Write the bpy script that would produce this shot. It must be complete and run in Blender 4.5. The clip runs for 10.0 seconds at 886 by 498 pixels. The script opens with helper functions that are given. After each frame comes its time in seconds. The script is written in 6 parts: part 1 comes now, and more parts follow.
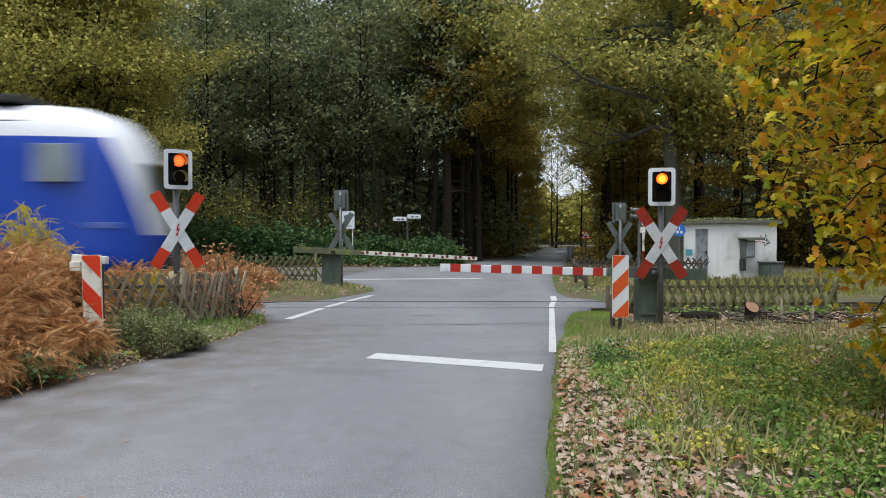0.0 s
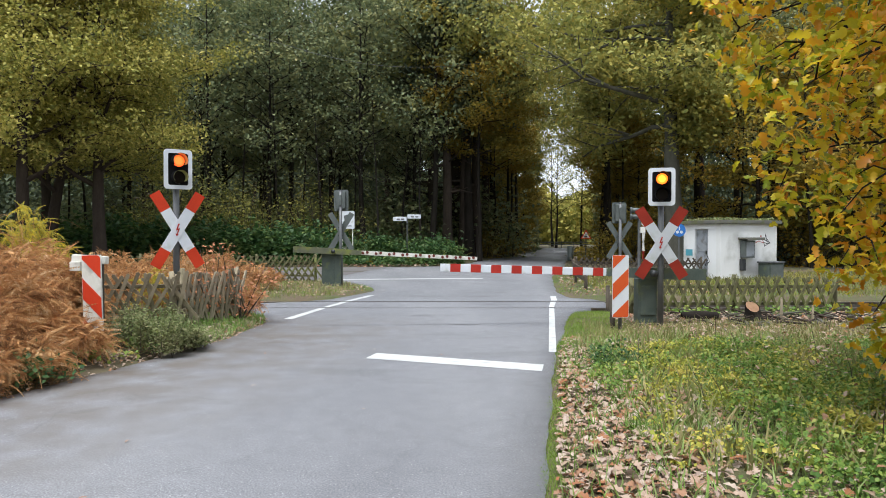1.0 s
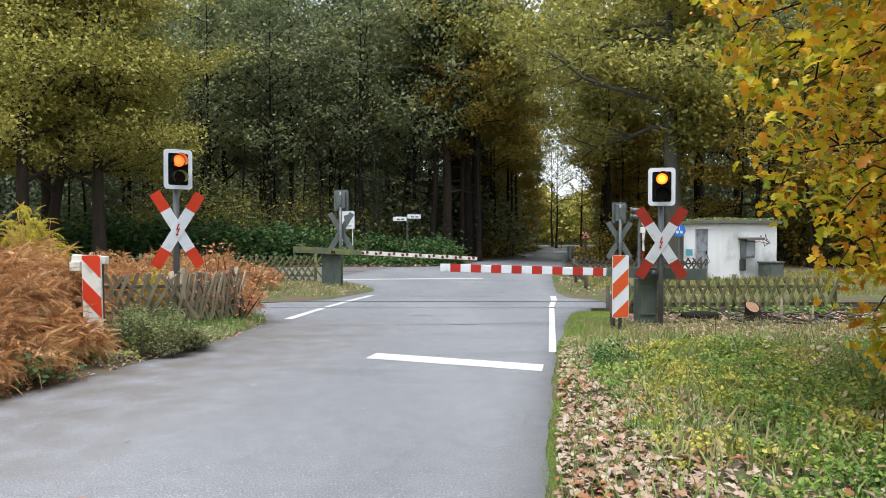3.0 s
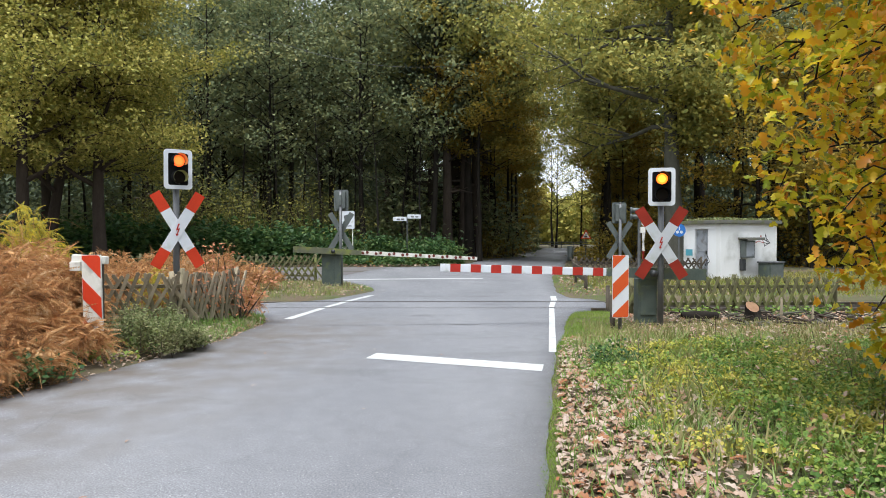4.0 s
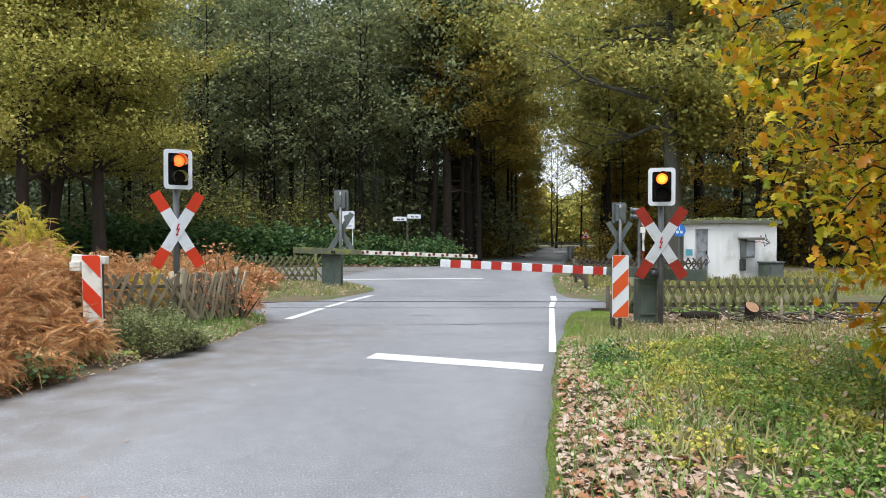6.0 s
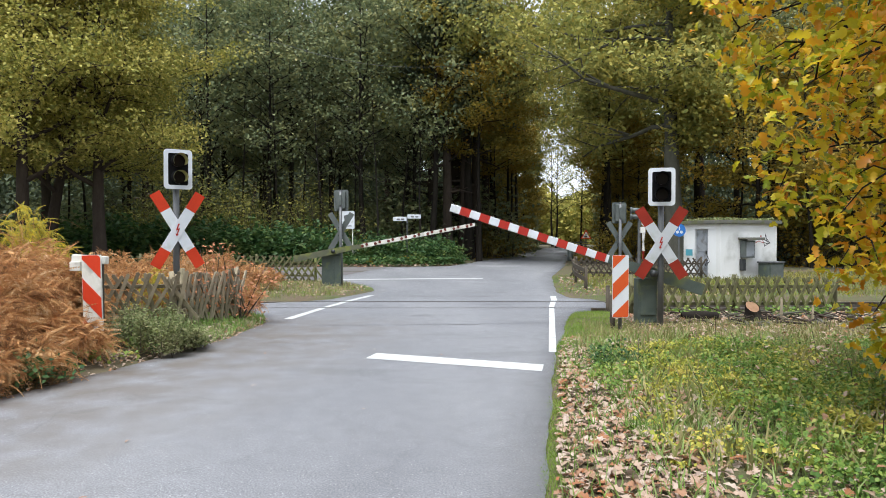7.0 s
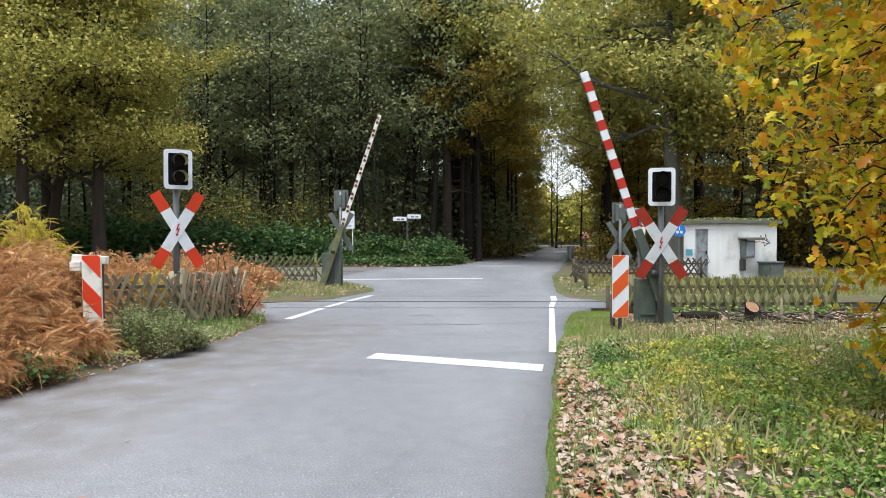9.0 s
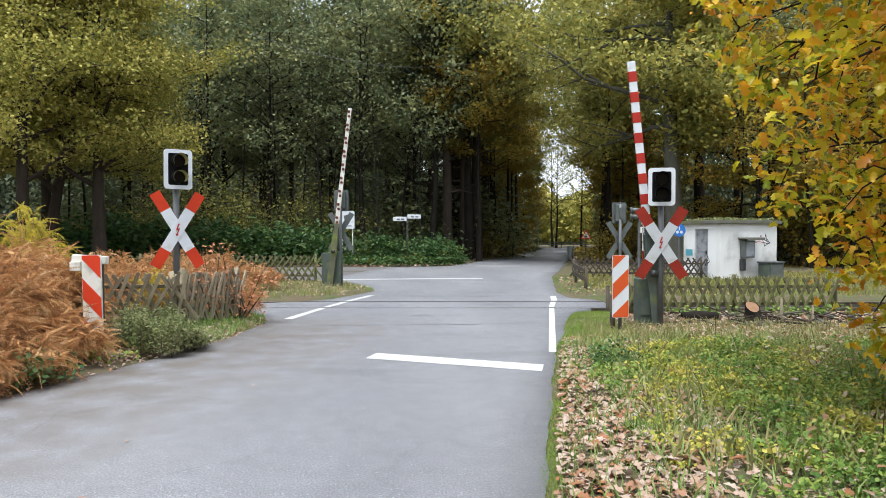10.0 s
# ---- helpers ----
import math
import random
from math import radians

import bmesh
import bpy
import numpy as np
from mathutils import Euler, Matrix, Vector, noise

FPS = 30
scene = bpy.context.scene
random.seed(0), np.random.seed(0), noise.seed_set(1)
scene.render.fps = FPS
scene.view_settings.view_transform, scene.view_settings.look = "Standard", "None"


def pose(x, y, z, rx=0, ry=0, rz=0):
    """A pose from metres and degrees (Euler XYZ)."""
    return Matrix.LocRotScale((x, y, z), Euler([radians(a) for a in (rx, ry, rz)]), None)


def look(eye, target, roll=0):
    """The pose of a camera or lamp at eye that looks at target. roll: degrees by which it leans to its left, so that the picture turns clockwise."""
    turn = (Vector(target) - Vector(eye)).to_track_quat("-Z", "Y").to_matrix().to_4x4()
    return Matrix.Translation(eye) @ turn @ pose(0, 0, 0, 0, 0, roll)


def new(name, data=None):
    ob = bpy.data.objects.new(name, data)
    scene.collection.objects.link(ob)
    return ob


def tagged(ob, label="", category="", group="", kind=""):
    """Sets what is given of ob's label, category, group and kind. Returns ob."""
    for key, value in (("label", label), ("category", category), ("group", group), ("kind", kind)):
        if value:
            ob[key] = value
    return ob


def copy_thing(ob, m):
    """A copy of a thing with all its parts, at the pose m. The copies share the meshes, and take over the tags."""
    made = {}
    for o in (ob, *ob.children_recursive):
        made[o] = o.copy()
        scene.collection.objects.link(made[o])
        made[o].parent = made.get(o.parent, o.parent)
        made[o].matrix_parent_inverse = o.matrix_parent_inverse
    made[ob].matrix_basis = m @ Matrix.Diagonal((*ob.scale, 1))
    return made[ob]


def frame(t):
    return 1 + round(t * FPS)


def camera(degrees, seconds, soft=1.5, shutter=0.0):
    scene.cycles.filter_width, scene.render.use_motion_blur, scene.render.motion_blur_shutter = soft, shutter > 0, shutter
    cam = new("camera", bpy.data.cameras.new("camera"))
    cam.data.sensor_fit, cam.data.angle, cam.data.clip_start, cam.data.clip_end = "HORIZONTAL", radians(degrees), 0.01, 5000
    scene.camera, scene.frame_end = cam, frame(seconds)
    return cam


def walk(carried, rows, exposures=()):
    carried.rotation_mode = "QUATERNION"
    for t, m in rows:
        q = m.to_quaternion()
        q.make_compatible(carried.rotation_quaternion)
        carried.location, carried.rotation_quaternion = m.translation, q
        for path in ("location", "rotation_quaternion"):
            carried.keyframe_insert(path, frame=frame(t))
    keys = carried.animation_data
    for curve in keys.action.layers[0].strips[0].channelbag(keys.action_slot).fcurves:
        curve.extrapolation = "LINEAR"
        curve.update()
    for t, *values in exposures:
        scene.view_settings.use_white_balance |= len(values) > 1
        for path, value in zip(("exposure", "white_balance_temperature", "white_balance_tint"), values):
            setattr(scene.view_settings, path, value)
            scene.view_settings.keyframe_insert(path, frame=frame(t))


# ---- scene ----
cam = camera(67.2, 10.0, soft=0.95, shutter=0.5)
EYE = (0.0, 0.0, 1.5)
AIM = (0.0, 100.0, -0.03)
walk(cam, [(0.0, look(EYE, AIM)), (10.0, look(EYE, AIM))], exposures=[(0.0, 0.54, 6200, 9), (0.5, 0.72, 6200, 9), (1.0, 0.97, 6200, 9), (2.0, 1.05, 6200, 9), (10.0, 1.12, 6200, 9)])

# ---- overcast autumn daylight ----
SUN_EL, SUN_AZ = radians(72), radians(205)
world = bpy.data.worlds.new("world")
scene.world = world
world.use_nodes = True
wn, wl = world.node_tree.nodes, world.node_tree.links
sky = wn.new("ShaderNodeTexSky")
sky.sky_type = "NISHITA"
sky.sun_disc = False
sky.sun_elevation, sky.sun_rotation = SUN_EL, SUN_AZ
sky.dust_density, sky.air_density = 2.0, 1.0
hsv = wn.new("ShaderNodeHueSaturation")
hsv.inputs["Saturation"].default_value = 0.25
wl.new(sky.outputs[0], hsv.inputs["Color"])
wl.new(hsv.outputs[0], wn["Background"].inputs[0])
wn["Background"].inputs[1].default_value = 0.15
sun = new("sun", bpy.data.lights.new("sun", "SUN"))
sun.data.energy, sun.data.angle, sun.data.color = 2.0, radians(30), (1.0, 0.985, 0.955)
sun_way = Vector((math.sin(SUN_AZ) * math.cos(SUN_EL), math.cos(SUN_AZ) * math.cos(SUN_EL), math.sin(SUN_EL)))
sun.matrix_world = look(sun_way * 200, (0, 0, 0))


# ---- materials ----
def mat(name, a, b=None, scale=6.0, rough=0.7, metal=0.0, bump=0.2, fine=60.0, dirt=None, dirt_scale=1.5, dirt_amount=0.5,
        spec=0.4, jitter=0.0, stretch=(1, 1, 1)):
    """Two-scale procedural surface: blotches from a to b, fine grain, optional dirt colour, relief."""
    m = bpy.data.materials.new(name)
    m.use_nodes = True
    n, l = m.node_tree.nodes, m.node_tree.links
    bs = n["Principled BSDF"]
    bs.inputs["Roughness"].default_value, bs.inputs["Metallic"].default_value = rough, metal
    bs.inputs["Specular IOR Level"].default_value = spec
    tc, mp = n.new("ShaderNodeTexCoord"), n.new("ShaderNodeMapping")
    mp.inputs["Scale"].default_value = stretch
    l.new(tc.outputs["Object"], mp.inputs[0])
    n1, n2 = n.new("ShaderNodeTexNoise"), n.new("ShaderNodeTexNoise")
    n1.inputs["Scale"].default_value, n1.inputs["Detail"].default_value = scale, 6
    n2.inputs["Scale"].default_value, n2.inputs["Detail"].default_value = fine, 4
    l.new(mp.outputs[0], n1.inputs[0]), l.new(mp.outputs[0], n2.inputs[0])
    ramp = n.new("ShaderNodeValToRGB")
    b = b or tuple(c * 0.75 for c in a)
    ramp.color_ramp.elements[0].position, ramp.color_ramp.elements[0].color = 0.32, (*a, 1)
    ramp.color_ramp.elements[1].position, ramp.color_ramp.elements[1].color = 0.68, (*b, 1)
    mixv = n.new("ShaderNodeMath")
    mixv.operation = "MULTIPLY_ADD"
    mixv.inputs[1].default_value = 0.35
    l.new(n2.outputs[0], mixv.inputs[0])
    sc = n.new("ShaderNodeMath")
    sc.operation = "MULTIPLY_ADD"
    sc.inputs[1].default_value, sc.inputs[2].default_value = 0.65, jitter * -0.5
    l.new(n1.outputs[0], sc.inputs[0])
    l.new(sc.outputs[0], mixv.inputs[2])
    last = mixv.outputs[0]
    if jitter:
        oi = n.new("ShaderNodeObjectInfo")
        j = n.new("ShaderNodeMath")
        j.operation = "MULTIPLY_ADD"
        j.inputs[1].default_value = jitter
        l.new(oi.outputs["Random"], j.inputs[0]), l.new(last, j.inputs[2])
        last = j.outputs[0]
    l.new(last, ramp.inputs[0])
    col = ramp.outputs[0]
    if dirt:
        n3, r3, mx = n.new("ShaderNodeTexNoise"), n.new("ShaderNodeValToRGB"), n.new("ShaderNodeMix")
        n3.inputs["Scale"].default_value, n3.inputs["Detail"].default_value = dirt_scale, 8
        r3.color_ramp.elements[0].position, r3.color_ramp.elements[1].position = 0.62 - 0.25 * dirt_amount, 0.78 - 0.2 * dirt_amount
        l.new(mp.outputs[0], n3.inputs[0]), l.new(n3.outputs[0], r3.inputs[0])
        mx.data_type = "RGBA"
        mx.inputs[7].default_value = (*dirt, 1)
        l.new(r3.outputs[0], mx.inputs[0]), l.new(col, mx.inputs[6])
        col = mx.outputs[2]
    l.new(col, bs.inputs["Base Color"])
    if bump:
        bp = n.new("ShaderNodeBump")
        bp.inputs["Strength"].default_value, bp.inputs["Distance"].default_value = bump, 0.02
        l.new(mixv.outputs[0], bp.inputs["Height"]), l.new(bp.outputs[0], bs.inputs["Normal"])
    return m


def leaf_mat(name, colours, through_light=0.35, rough=0.55, clump=0.4, patch=0.7, spec=0.15):
    """Leaves: each leaf takes its colour from the list, neighbours alike in part; light passes through."""
    m = bpy.data.materials.new(name)
    m.use_nodes = True
    n, l = m.node_tree.nodes, m.node_tree.links
    bs = n["Principled BSDF"]
    bs.inputs["Roughness"].default_value, bs.inputs["Specular IOR Level"].default_value = rough, spec
    geo, ramp = n.new("ShaderNodeNewGeometry"), n.new("ShaderNodeValToRGB")
    ramp.color_ramp.interpolation = "LINEAR"
    for i in range(len(colours) - 2):
        ramp.color_ramp.elements.new(0.5)
    for i, c in enumerate(colours):
        ramp.color_ramp.elements[i].position = i / (len(colours) - 1)
        ramp.color_ramp.elements[i].color = (*c, 1)
    tc, nz, mx = n.new("ShaderNodeTexCoord"), n.new("ShaderNodeTexNoise"), n.new("ShaderNodeMix")
    area, spread, joint = n.new("ShaderNodeTexNoise"), n.new("ShaderNodeMapRange"), n.new("ShaderNodeMix")
    area.inputs["Scale"].default_value, area.inputs["Detail"].default_value = patch, 3
    spread.inputs[1].default_value, spread.inputs[2].default_value = 0.3, 0.7
    joint.inputs[0].default_value = clump
    l.new(tc.outputs["Object"], area.inputs[0]), l.new(area.outputs["Fac"], spread.inputs[0])
    l.new(geo.outputs["Random Per Island"], joint.inputs[2]), l.new(spread.outputs[0], joint.inputs[3])
    l.new(joint.outputs[0], ramp.inputs[0])
    nz.inputs["Scale"].default_value, nz.inputs["Detail"].default_value = 9.0, 3
    l.new(tc.outputs["Object"], nz.inputs[0])
    mx.data_type, mx.blend_type = "RGBA", "MULTIPLY"
    mx.inputs[0].default_value = 0.2
    l.new(ramp.outputs[0], mx.inputs[6]), l.new(nz.outputs["Fac"], mx.inputs[7])
    tr, ms = n.new("ShaderNodeBsdfTranslucent"), n.new("ShaderNodeMixShader")
    ms.inputs[0].default_value = through_light
    l.new(mx.outputs[2], bs.inputs["Base Color"]), l.new(mx.outputs[2], tr.inputs[0])
    l.new(bs.outputs[0], ms.inputs[1]), l.new(tr.outputs[0], ms.inputs[2])
    l.new(ms.outputs[0], n["Material Output"].inputs[0])
    return m


def glow(name, colour, strength):
    m = bpy.data.materials.new(name)
    m.use_nodes = True
    bs = m.node_tree.nodes["Principled BSDF"]
    bs.inputs["Base Color"].default_value = (*colour, 1)
    bs.inputs["Emission Color"].default_value = (*colour, 1)
    bs.inputs["Emission Strength"].default_value = strength
    return m


def asphalt_mat(name, base, worn, stain):
    """Asphalt: mottled wear, pale stone chips, dark damp patches and fine cracks."""
    m = bpy.data.materials.new(name)
    m.use_nodes = True
    n, l = m.node_tree.nodes, m.node_tree.links
    bs = n["Principled BSDF"]
    bs.inputs["Specular IOR Level"].default_value = 0.3
    tc = n.new("ShaderNodeTexCoord")

    def noise_ramp(scale, detail, lo, hi, stretch=(1, 1, 1)):
        mp, t, r = n.new("ShaderNodeMapping"), n.new("ShaderNodeTexNoise"), n.new("ShaderNodeMapRange")
        mp.inputs["Scale"].default_value = stretch
        t.inputs["Scale"].default_value, t.inputs["Detail"].default_value = scale, detail
        r.inputs[1].default_value, r.inputs[2].default_value = lo, hi
        l.new(tc.outputs["Object"], mp.inputs[0]), l.new(mp.outputs[0], t.inputs[0]), l.new(t.outputs[0], r.inputs[0])
        return r.outputs[0]

    def blend(fac, a, b, mode="MIX"):
        x = n.new("ShaderNodeMix")
        x.data_type, x.blend_type = "RGBA", mode
        for sock, val in ((x.inputs[0], fac), (x.inputs[6], a), (x.inputs[7], b)):
            if isinstance(val, (tuple, float)):
                sock.default_value = (*val, 1) if isinstance(val, tuple) else val
            else:
                l.new(val, sock)
        return x.outputs[2]

    col = blend(noise_ramp(0.35, 5, 0.35, 0.7, (1, 0.35, 1)), base, worn)
    col = blend(noise_ramp(0.9, 8, 0.58, 0.85, (0.5, 1, 1)), col, stain)
    grain = noise_ramp(85, 5, 0.36, 0.64)
    col = blend(0.6, col, blend(grain, (0.35, 0.35, 0.36), (1.62, 1.62, 1.60)), "MULTIPLY")
    col = blend(0.22, col, blend(noise_ramp(5.5, 6, 0.35, 0.65), (0.74, 0.74, 0.75), (1.22, 1.22, 1.21)), "MULTIPLY")
    col = blend(noise_ramp(60, 2, 0.66, 0.71), col, (0.42, 0.42, 0.41))
    col = blend(noise_ramp(42, 2, 0.70, 0.76), col, (0.07, 0.07, 0.072))
    # earth washed onto the asphalt along its left edge
    sp, off, far, mud = n.new("ShaderNodeSeparateXYZ"), n.new("ShaderNodeMath"), n.new("ShaderNodeMapRange"), n.new("ShaderNodeMath")
    off.operation, off.inputs[1].default_value = "MULTIPLY_ADD", -0.26
    l.new(tc.outputs["Object"], sp.inputs[0]), l.new(sp.outputs[1], off.inputs[0]), l.new(sp.outputs[0], off.inputs[2])
    far.inputs[1].default_value, far.inputs[2].default_value = -5.75, -2.7
    far.inputs[3].default_value, far.inputs[4].default_value = 1.0, 0.0
    l.new(off.outputs[0], far.inputs[0])
    mud.operation = "MULTIPLY"
    near, both = n.new("ShaderNodeMapRange"), n.new("ShaderNodeMath")
    near.inputs[1].default_value, near.inputs[2].default_value = 10.5, 13.5
    near.inputs[3].default_value, near.inputs[4].default_value = 1.0, 0.0
    both.operation = "MULTIPLY"
    l.new(sp.outputs[1], near.inputs[0]), l.new(near.outputs[0], both.inputs[0]), l.new(far.outputs[0], both.inputs[1])
    l.new(both.outputs[0], mud.inputs[0]), l.new(noise_ramp(2.2, 8, 0.3, 0.62), mud.inputs[1])
    col = blend(mud.outputs[0], col, (0.115, 0.098, 0.082))
    vo, edge_r = n.new("ShaderNodeTexVoronoi"), n.new("ShaderNodeMapRange")
    vo.feature = "DISTANCE_TO_EDGE"
    vo.inputs["Scale"].default_value = 0.55
    wob, add = n.new("ShaderNodeTexNoise"), n.new("ShaderNodeVectorMath")
    wob.inputs["Scale"].default_value = 1.6
    l.new(tc.outputs["Object"], wob.inputs[0]), l.new(tc.outputs["Object"], add.inputs[0]), l.new(wob.outputs["Color"], add.inputs[1])
    l.new(add.outputs[0], vo.inputs[0]), l.new(vo.outputs["Distance"], edge_r.inputs[0])
    edge_r.inputs[1].default_value, edge_r.inputs[2].default_value = 0.004, 0.012
    edge_r.inputs[3].default_value, edge_r.inputs[4].default_value = 0.14, 0.0
    col = blend(edge_r.outputs[0], col, (0.05, 0.05, 0.05))
    l.new(col, bs.inputs["Base Color"])
    rr = n.new("ShaderNodeMapRange")
    rr.inputs[3].default_value, rr.inputs[4].default_value = 0.6, 0.85
    l.new(grain, rr.inputs[0]), l.new(rr.outputs[0], bs.inputs["Roughness"])
    bp = n.new("ShaderNodeBump")
    bp.inputs["Strength"].default_value, bp.inputs["Distance"].default_value = 0.10, 0.003
    l.new(grain, bp.inputs["Height"]), l.new(bp.outputs[0], bs.inputs["Normal"])
    return m


ASPHALT = asphalt_mat("asphalt", (0.152, 0.155, 0.168), (0.212, 0.215, 0.228), (0.098, 0.100, 0.106))
ASPHALT_OLD = mat("side_asphalt", (0.12, 0.115, 0.115), (0.16, 0.15, 0.145), 0.6, 0.75, bump=0.3, fine=90, dirt=(0.09, 0.075, 0.06), dirt_scale=0.5)
PANEL = mat("crossing_panel", (0.085, 0.085, 0.09), (0.12, 0.12, 0.125), 1.5, 0.6, bump=0.3, fine=120)
PAINT = mat("road_paint", (0.52, 0.53, 0.525), (0.43, 0.44, 0.435), 3, 0.6, bump=0.3, fine=130, dirt=(0.30, 0.30, 0.30), dirt_scale=7, dirt_amount=0.25)
SOIL = mat("soil", (0.075, 0.055, 0.035), (0.13, 0.10, 0.06), 1.2, 0.95, bump=0.8, fine=30, dirt=(0.06, 0.075, 0.025), dirt_scale=0.6, dirt_amount=0.7)
STEEL = mat("rail_steel", (0.23, 0.22, 0.21), (0.10, 0.07, 0.05), 5, 0.4, 0.8, 0.1)
BALLAST = mat("ballast", (0.16, 0.14, 0.12), (0.24, 0.22, 0.20), 14, 0.9, bump=1.0, fine=40)
TIE = mat("sleeper", (0.10, 0.075, 0.055), (0.16, 0.13, 0.10), 5, 0.9, bump=0.5)
WHITE = mat("white_enamel", (0.68, 0.71, 0.75), (0.61, 0.64, 0.68), 4, 0.4, bump=0.03, dirt=(0.52, 0.54, 0.52), dirt_scale=5, dirt_amount=0.15)
WHITE_OLD = mat("weathered_white", (0.70, 0.69, 0.64), (0.58, 0.57, 0.50), 6, 0.6, bump=0.1, dirt=(0.30, 0.30, 0.24), dirt_scale=4, dirt_amount=0.45)
RED = mat("sign_red", (0.60, 0.055, 0.02), (0.52, 0.045, 0.018), 5, 0.5, bump=0.03, spec=0.15)
# Darker copies of sign red and enamel; the right cross's weaker light painted in.
RED_DULL_SHADED = mat("dull_shaded_red", (0.27, 0.030, 0.018), (0.21, 0.025, 0.015), 5, 0.5, bump=0.03, spec=0.12)
WHITE_SHADED = mat("shaded_white_enamel", (0.50, 0.525, 0.55), (0.44, 0.46, 0.48), 4, 0.5, bump=0.03, dirt=(0.38, 0.40, 0.38), dirt_scale=5, dirt_amount=0.2)
RED_DEEP = mat("barrier_red", (0.42, 0.038, 0.026), (0.34, 0.03, 0.022), 5, 0.5, bump=0.05, spec=0.15)
ORANGE = mat("beacon_orange", (0.62, 0.105, 0.028), (0.54, 0.085, 0.022), 5, 0.5, bump=0.03, spec=0.15)
REFLECTOR = mat("reflector_brown", (0.16, 0.03, 0.02), (0.10, 0.02, 0.015), 8, 0.3)
DARK = mat("dark_metal", (0.035, 0.038, 0.04), (0.06, 0.062, 0.062), 8, 0.5, 0.3, 0.08)
GREY = mat("galvanised_grey", (0.10, 0.105, 0.11), (0.15, 0.155, 0.155), 6, 0.5, 0.4, 0.1)
SIGN_BACK = mat("sign_back_grey", (0.085, 0.098, 0.095), (0.13, 0.145, 0.135), 5, 0.5, 0.2, 0.08)
BLACK = mat("matt_black", (0.005, 0.005, 0.006), (0.009, 0.009, 0.009), 9, 0.7, bump=0.02, spec=0.06)
LENS = mat("dark_lens", (0.010, 0.006, 0.005), (0.008, 0.005, 0.005), 4, 0.3, bump=0.0, spec=0.15)
HOOD_IN = mat("hood_inside", (0.62, 0.60, 0.26), (0.52, 0.50, 0.21), 6, 0.5, bump=0.05)
GREEN_BOX = mat("machine_green", (0.055, 0.075, 0.065), (0.085, 0.105, 0.09), 5, 0.6, 0.1, 0.1, dirt=(0.12, 0.14, 0.06), dirt_scale=3, dirt_amount=0.4)
MOSSY = mat("mossy_paint", (0.075, 0.08, 0.055), (0.12, 0.125, 0.07), 5, 0.8, bump=0.2, dirt=(0.15, 0.17, 0.04), dirt_scale=3, dirt_amount=0.5)
WOOD = mat("fence_wood", (0.17, 0.14, 0.095), (0.30, 0.25, 0.17), 6, 0.9, bump=0.4, dirt=(0.085, 0.085, 0.04), dirt_scale=3, dirt_amount=0.5, jitter=0.5, stretch=(1, 1, 0.4))
WOOD_GREEN = mat("mossy_fence_wood", (0.085, 0.08, 0.04), (0.14, 0.13, 0.065), 6, 0.9, bump=0.4, dirt=(0.15, 0.17, 0.045), dirt_scale=3, dirt_amount=0.6, jitter=0.35)
WOOD_DARK = mat("dark_wood", (0.05, 0.04, 0.03), (0.085, 0.07, 0.05), 6, 0.9, bump=0.4)
CUT = mat("cut_wood", (0.26, 0.15, 0.085), (0.17, 0.09, 0.045), 14, 0.8, bump=0.2)
# Shade between far trunks put into one dark sheet colour.
FOREST_SHADE = mat("forest_shade_sheet", (0.02, 0.03, 0.014), (0.06, 0.07, 0.028), 0.35, 0.95, bump=0.6, fine=2.5, spec=0.0)
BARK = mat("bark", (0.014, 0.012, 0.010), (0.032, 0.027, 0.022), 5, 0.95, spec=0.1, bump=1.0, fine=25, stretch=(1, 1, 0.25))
BARK_GREY = mat("grey_bark", (0.075, 0.075, 0.06), (0.13, 0.125, 0.10), 4, 0.95, spec=0.1, bump=1.0, fine=25, stretch=(1, 1, 0.25))
BARK_BROWN = mat("brown_bark", (0.036, 0.028, 0.023), (0.068, 0.053, 0.042), 5, 0.95, spec=0.1, bump=1.0, fine=25, stretch=(1, 1, 0.25))
PLASTER = mat("white_plaster", (0.80, 0.81, 0.82), (0.73, 0.74, 0.74), 2, 0.85, bump=0.15, dirt=(0.42, 0.42, 0.40), dirt_scale=0.9, dirt_amount=0.2)
PLASTER_GREY = mat("grey_plaster", (0.77, 0.775, 0.77), (0.66, 0.66, 0.65), 1.2, 0.85, bump=0.2, dirt=(0.34, 0.34, 0.31), dirt_scale=0.8, dirt_amount=0.42)
CONCRETE = mat("concrete", (0.16, 0.155, 0.135), (0.11, 0.108, 0.095), 4, 0.9, bump=0.3, dirt=(0.11, 0.12, 0.05), dirt_scale=3, dirt_amount=0.6)
DOOR = mat("door_grey", (0.32, 0.34, 0.37), (0.26, 0.28, 0.31), 5, 0.6, bump=0.1, dirt=(0.15, 0.15, 0.15), dirt_scale=4, dirt_amount=0.4)
TEAL = mat("teal_paper", (0.08, 0.36, 0.44), (0.10, 0.30, 0.38), 5, 0.6, bump=0.0)
INK = mat("ink", (0.04, 0.04, 0.05), (0.06, 0.05, 0.06), 5, 0.7, bump=0.0)
RED_INK = mat("red_ink", (0.40, 0.06, 0.06), (0.30, 0.05, 0.05), 5, 0.7, bump=0.0)
BLUE_SIGN = mat("sign_blue", (0.03, 0.16, 0.50), (0.025, 0.13, 0.42), 4, 0.4, bump=0.0)
TRAIN_BLUE = mat("train_blue", (0.012, 0.05, 0.36), (0.010, 0.042, 0.30), 1.0, 0.25, bump=0.0, spec=0.5)
TRAIN_WHITE = mat("train_white", (0.78, 0.80, 0.84), (0.72, 0.74, 0.78), 1.0, 0.3, bump=0.0)
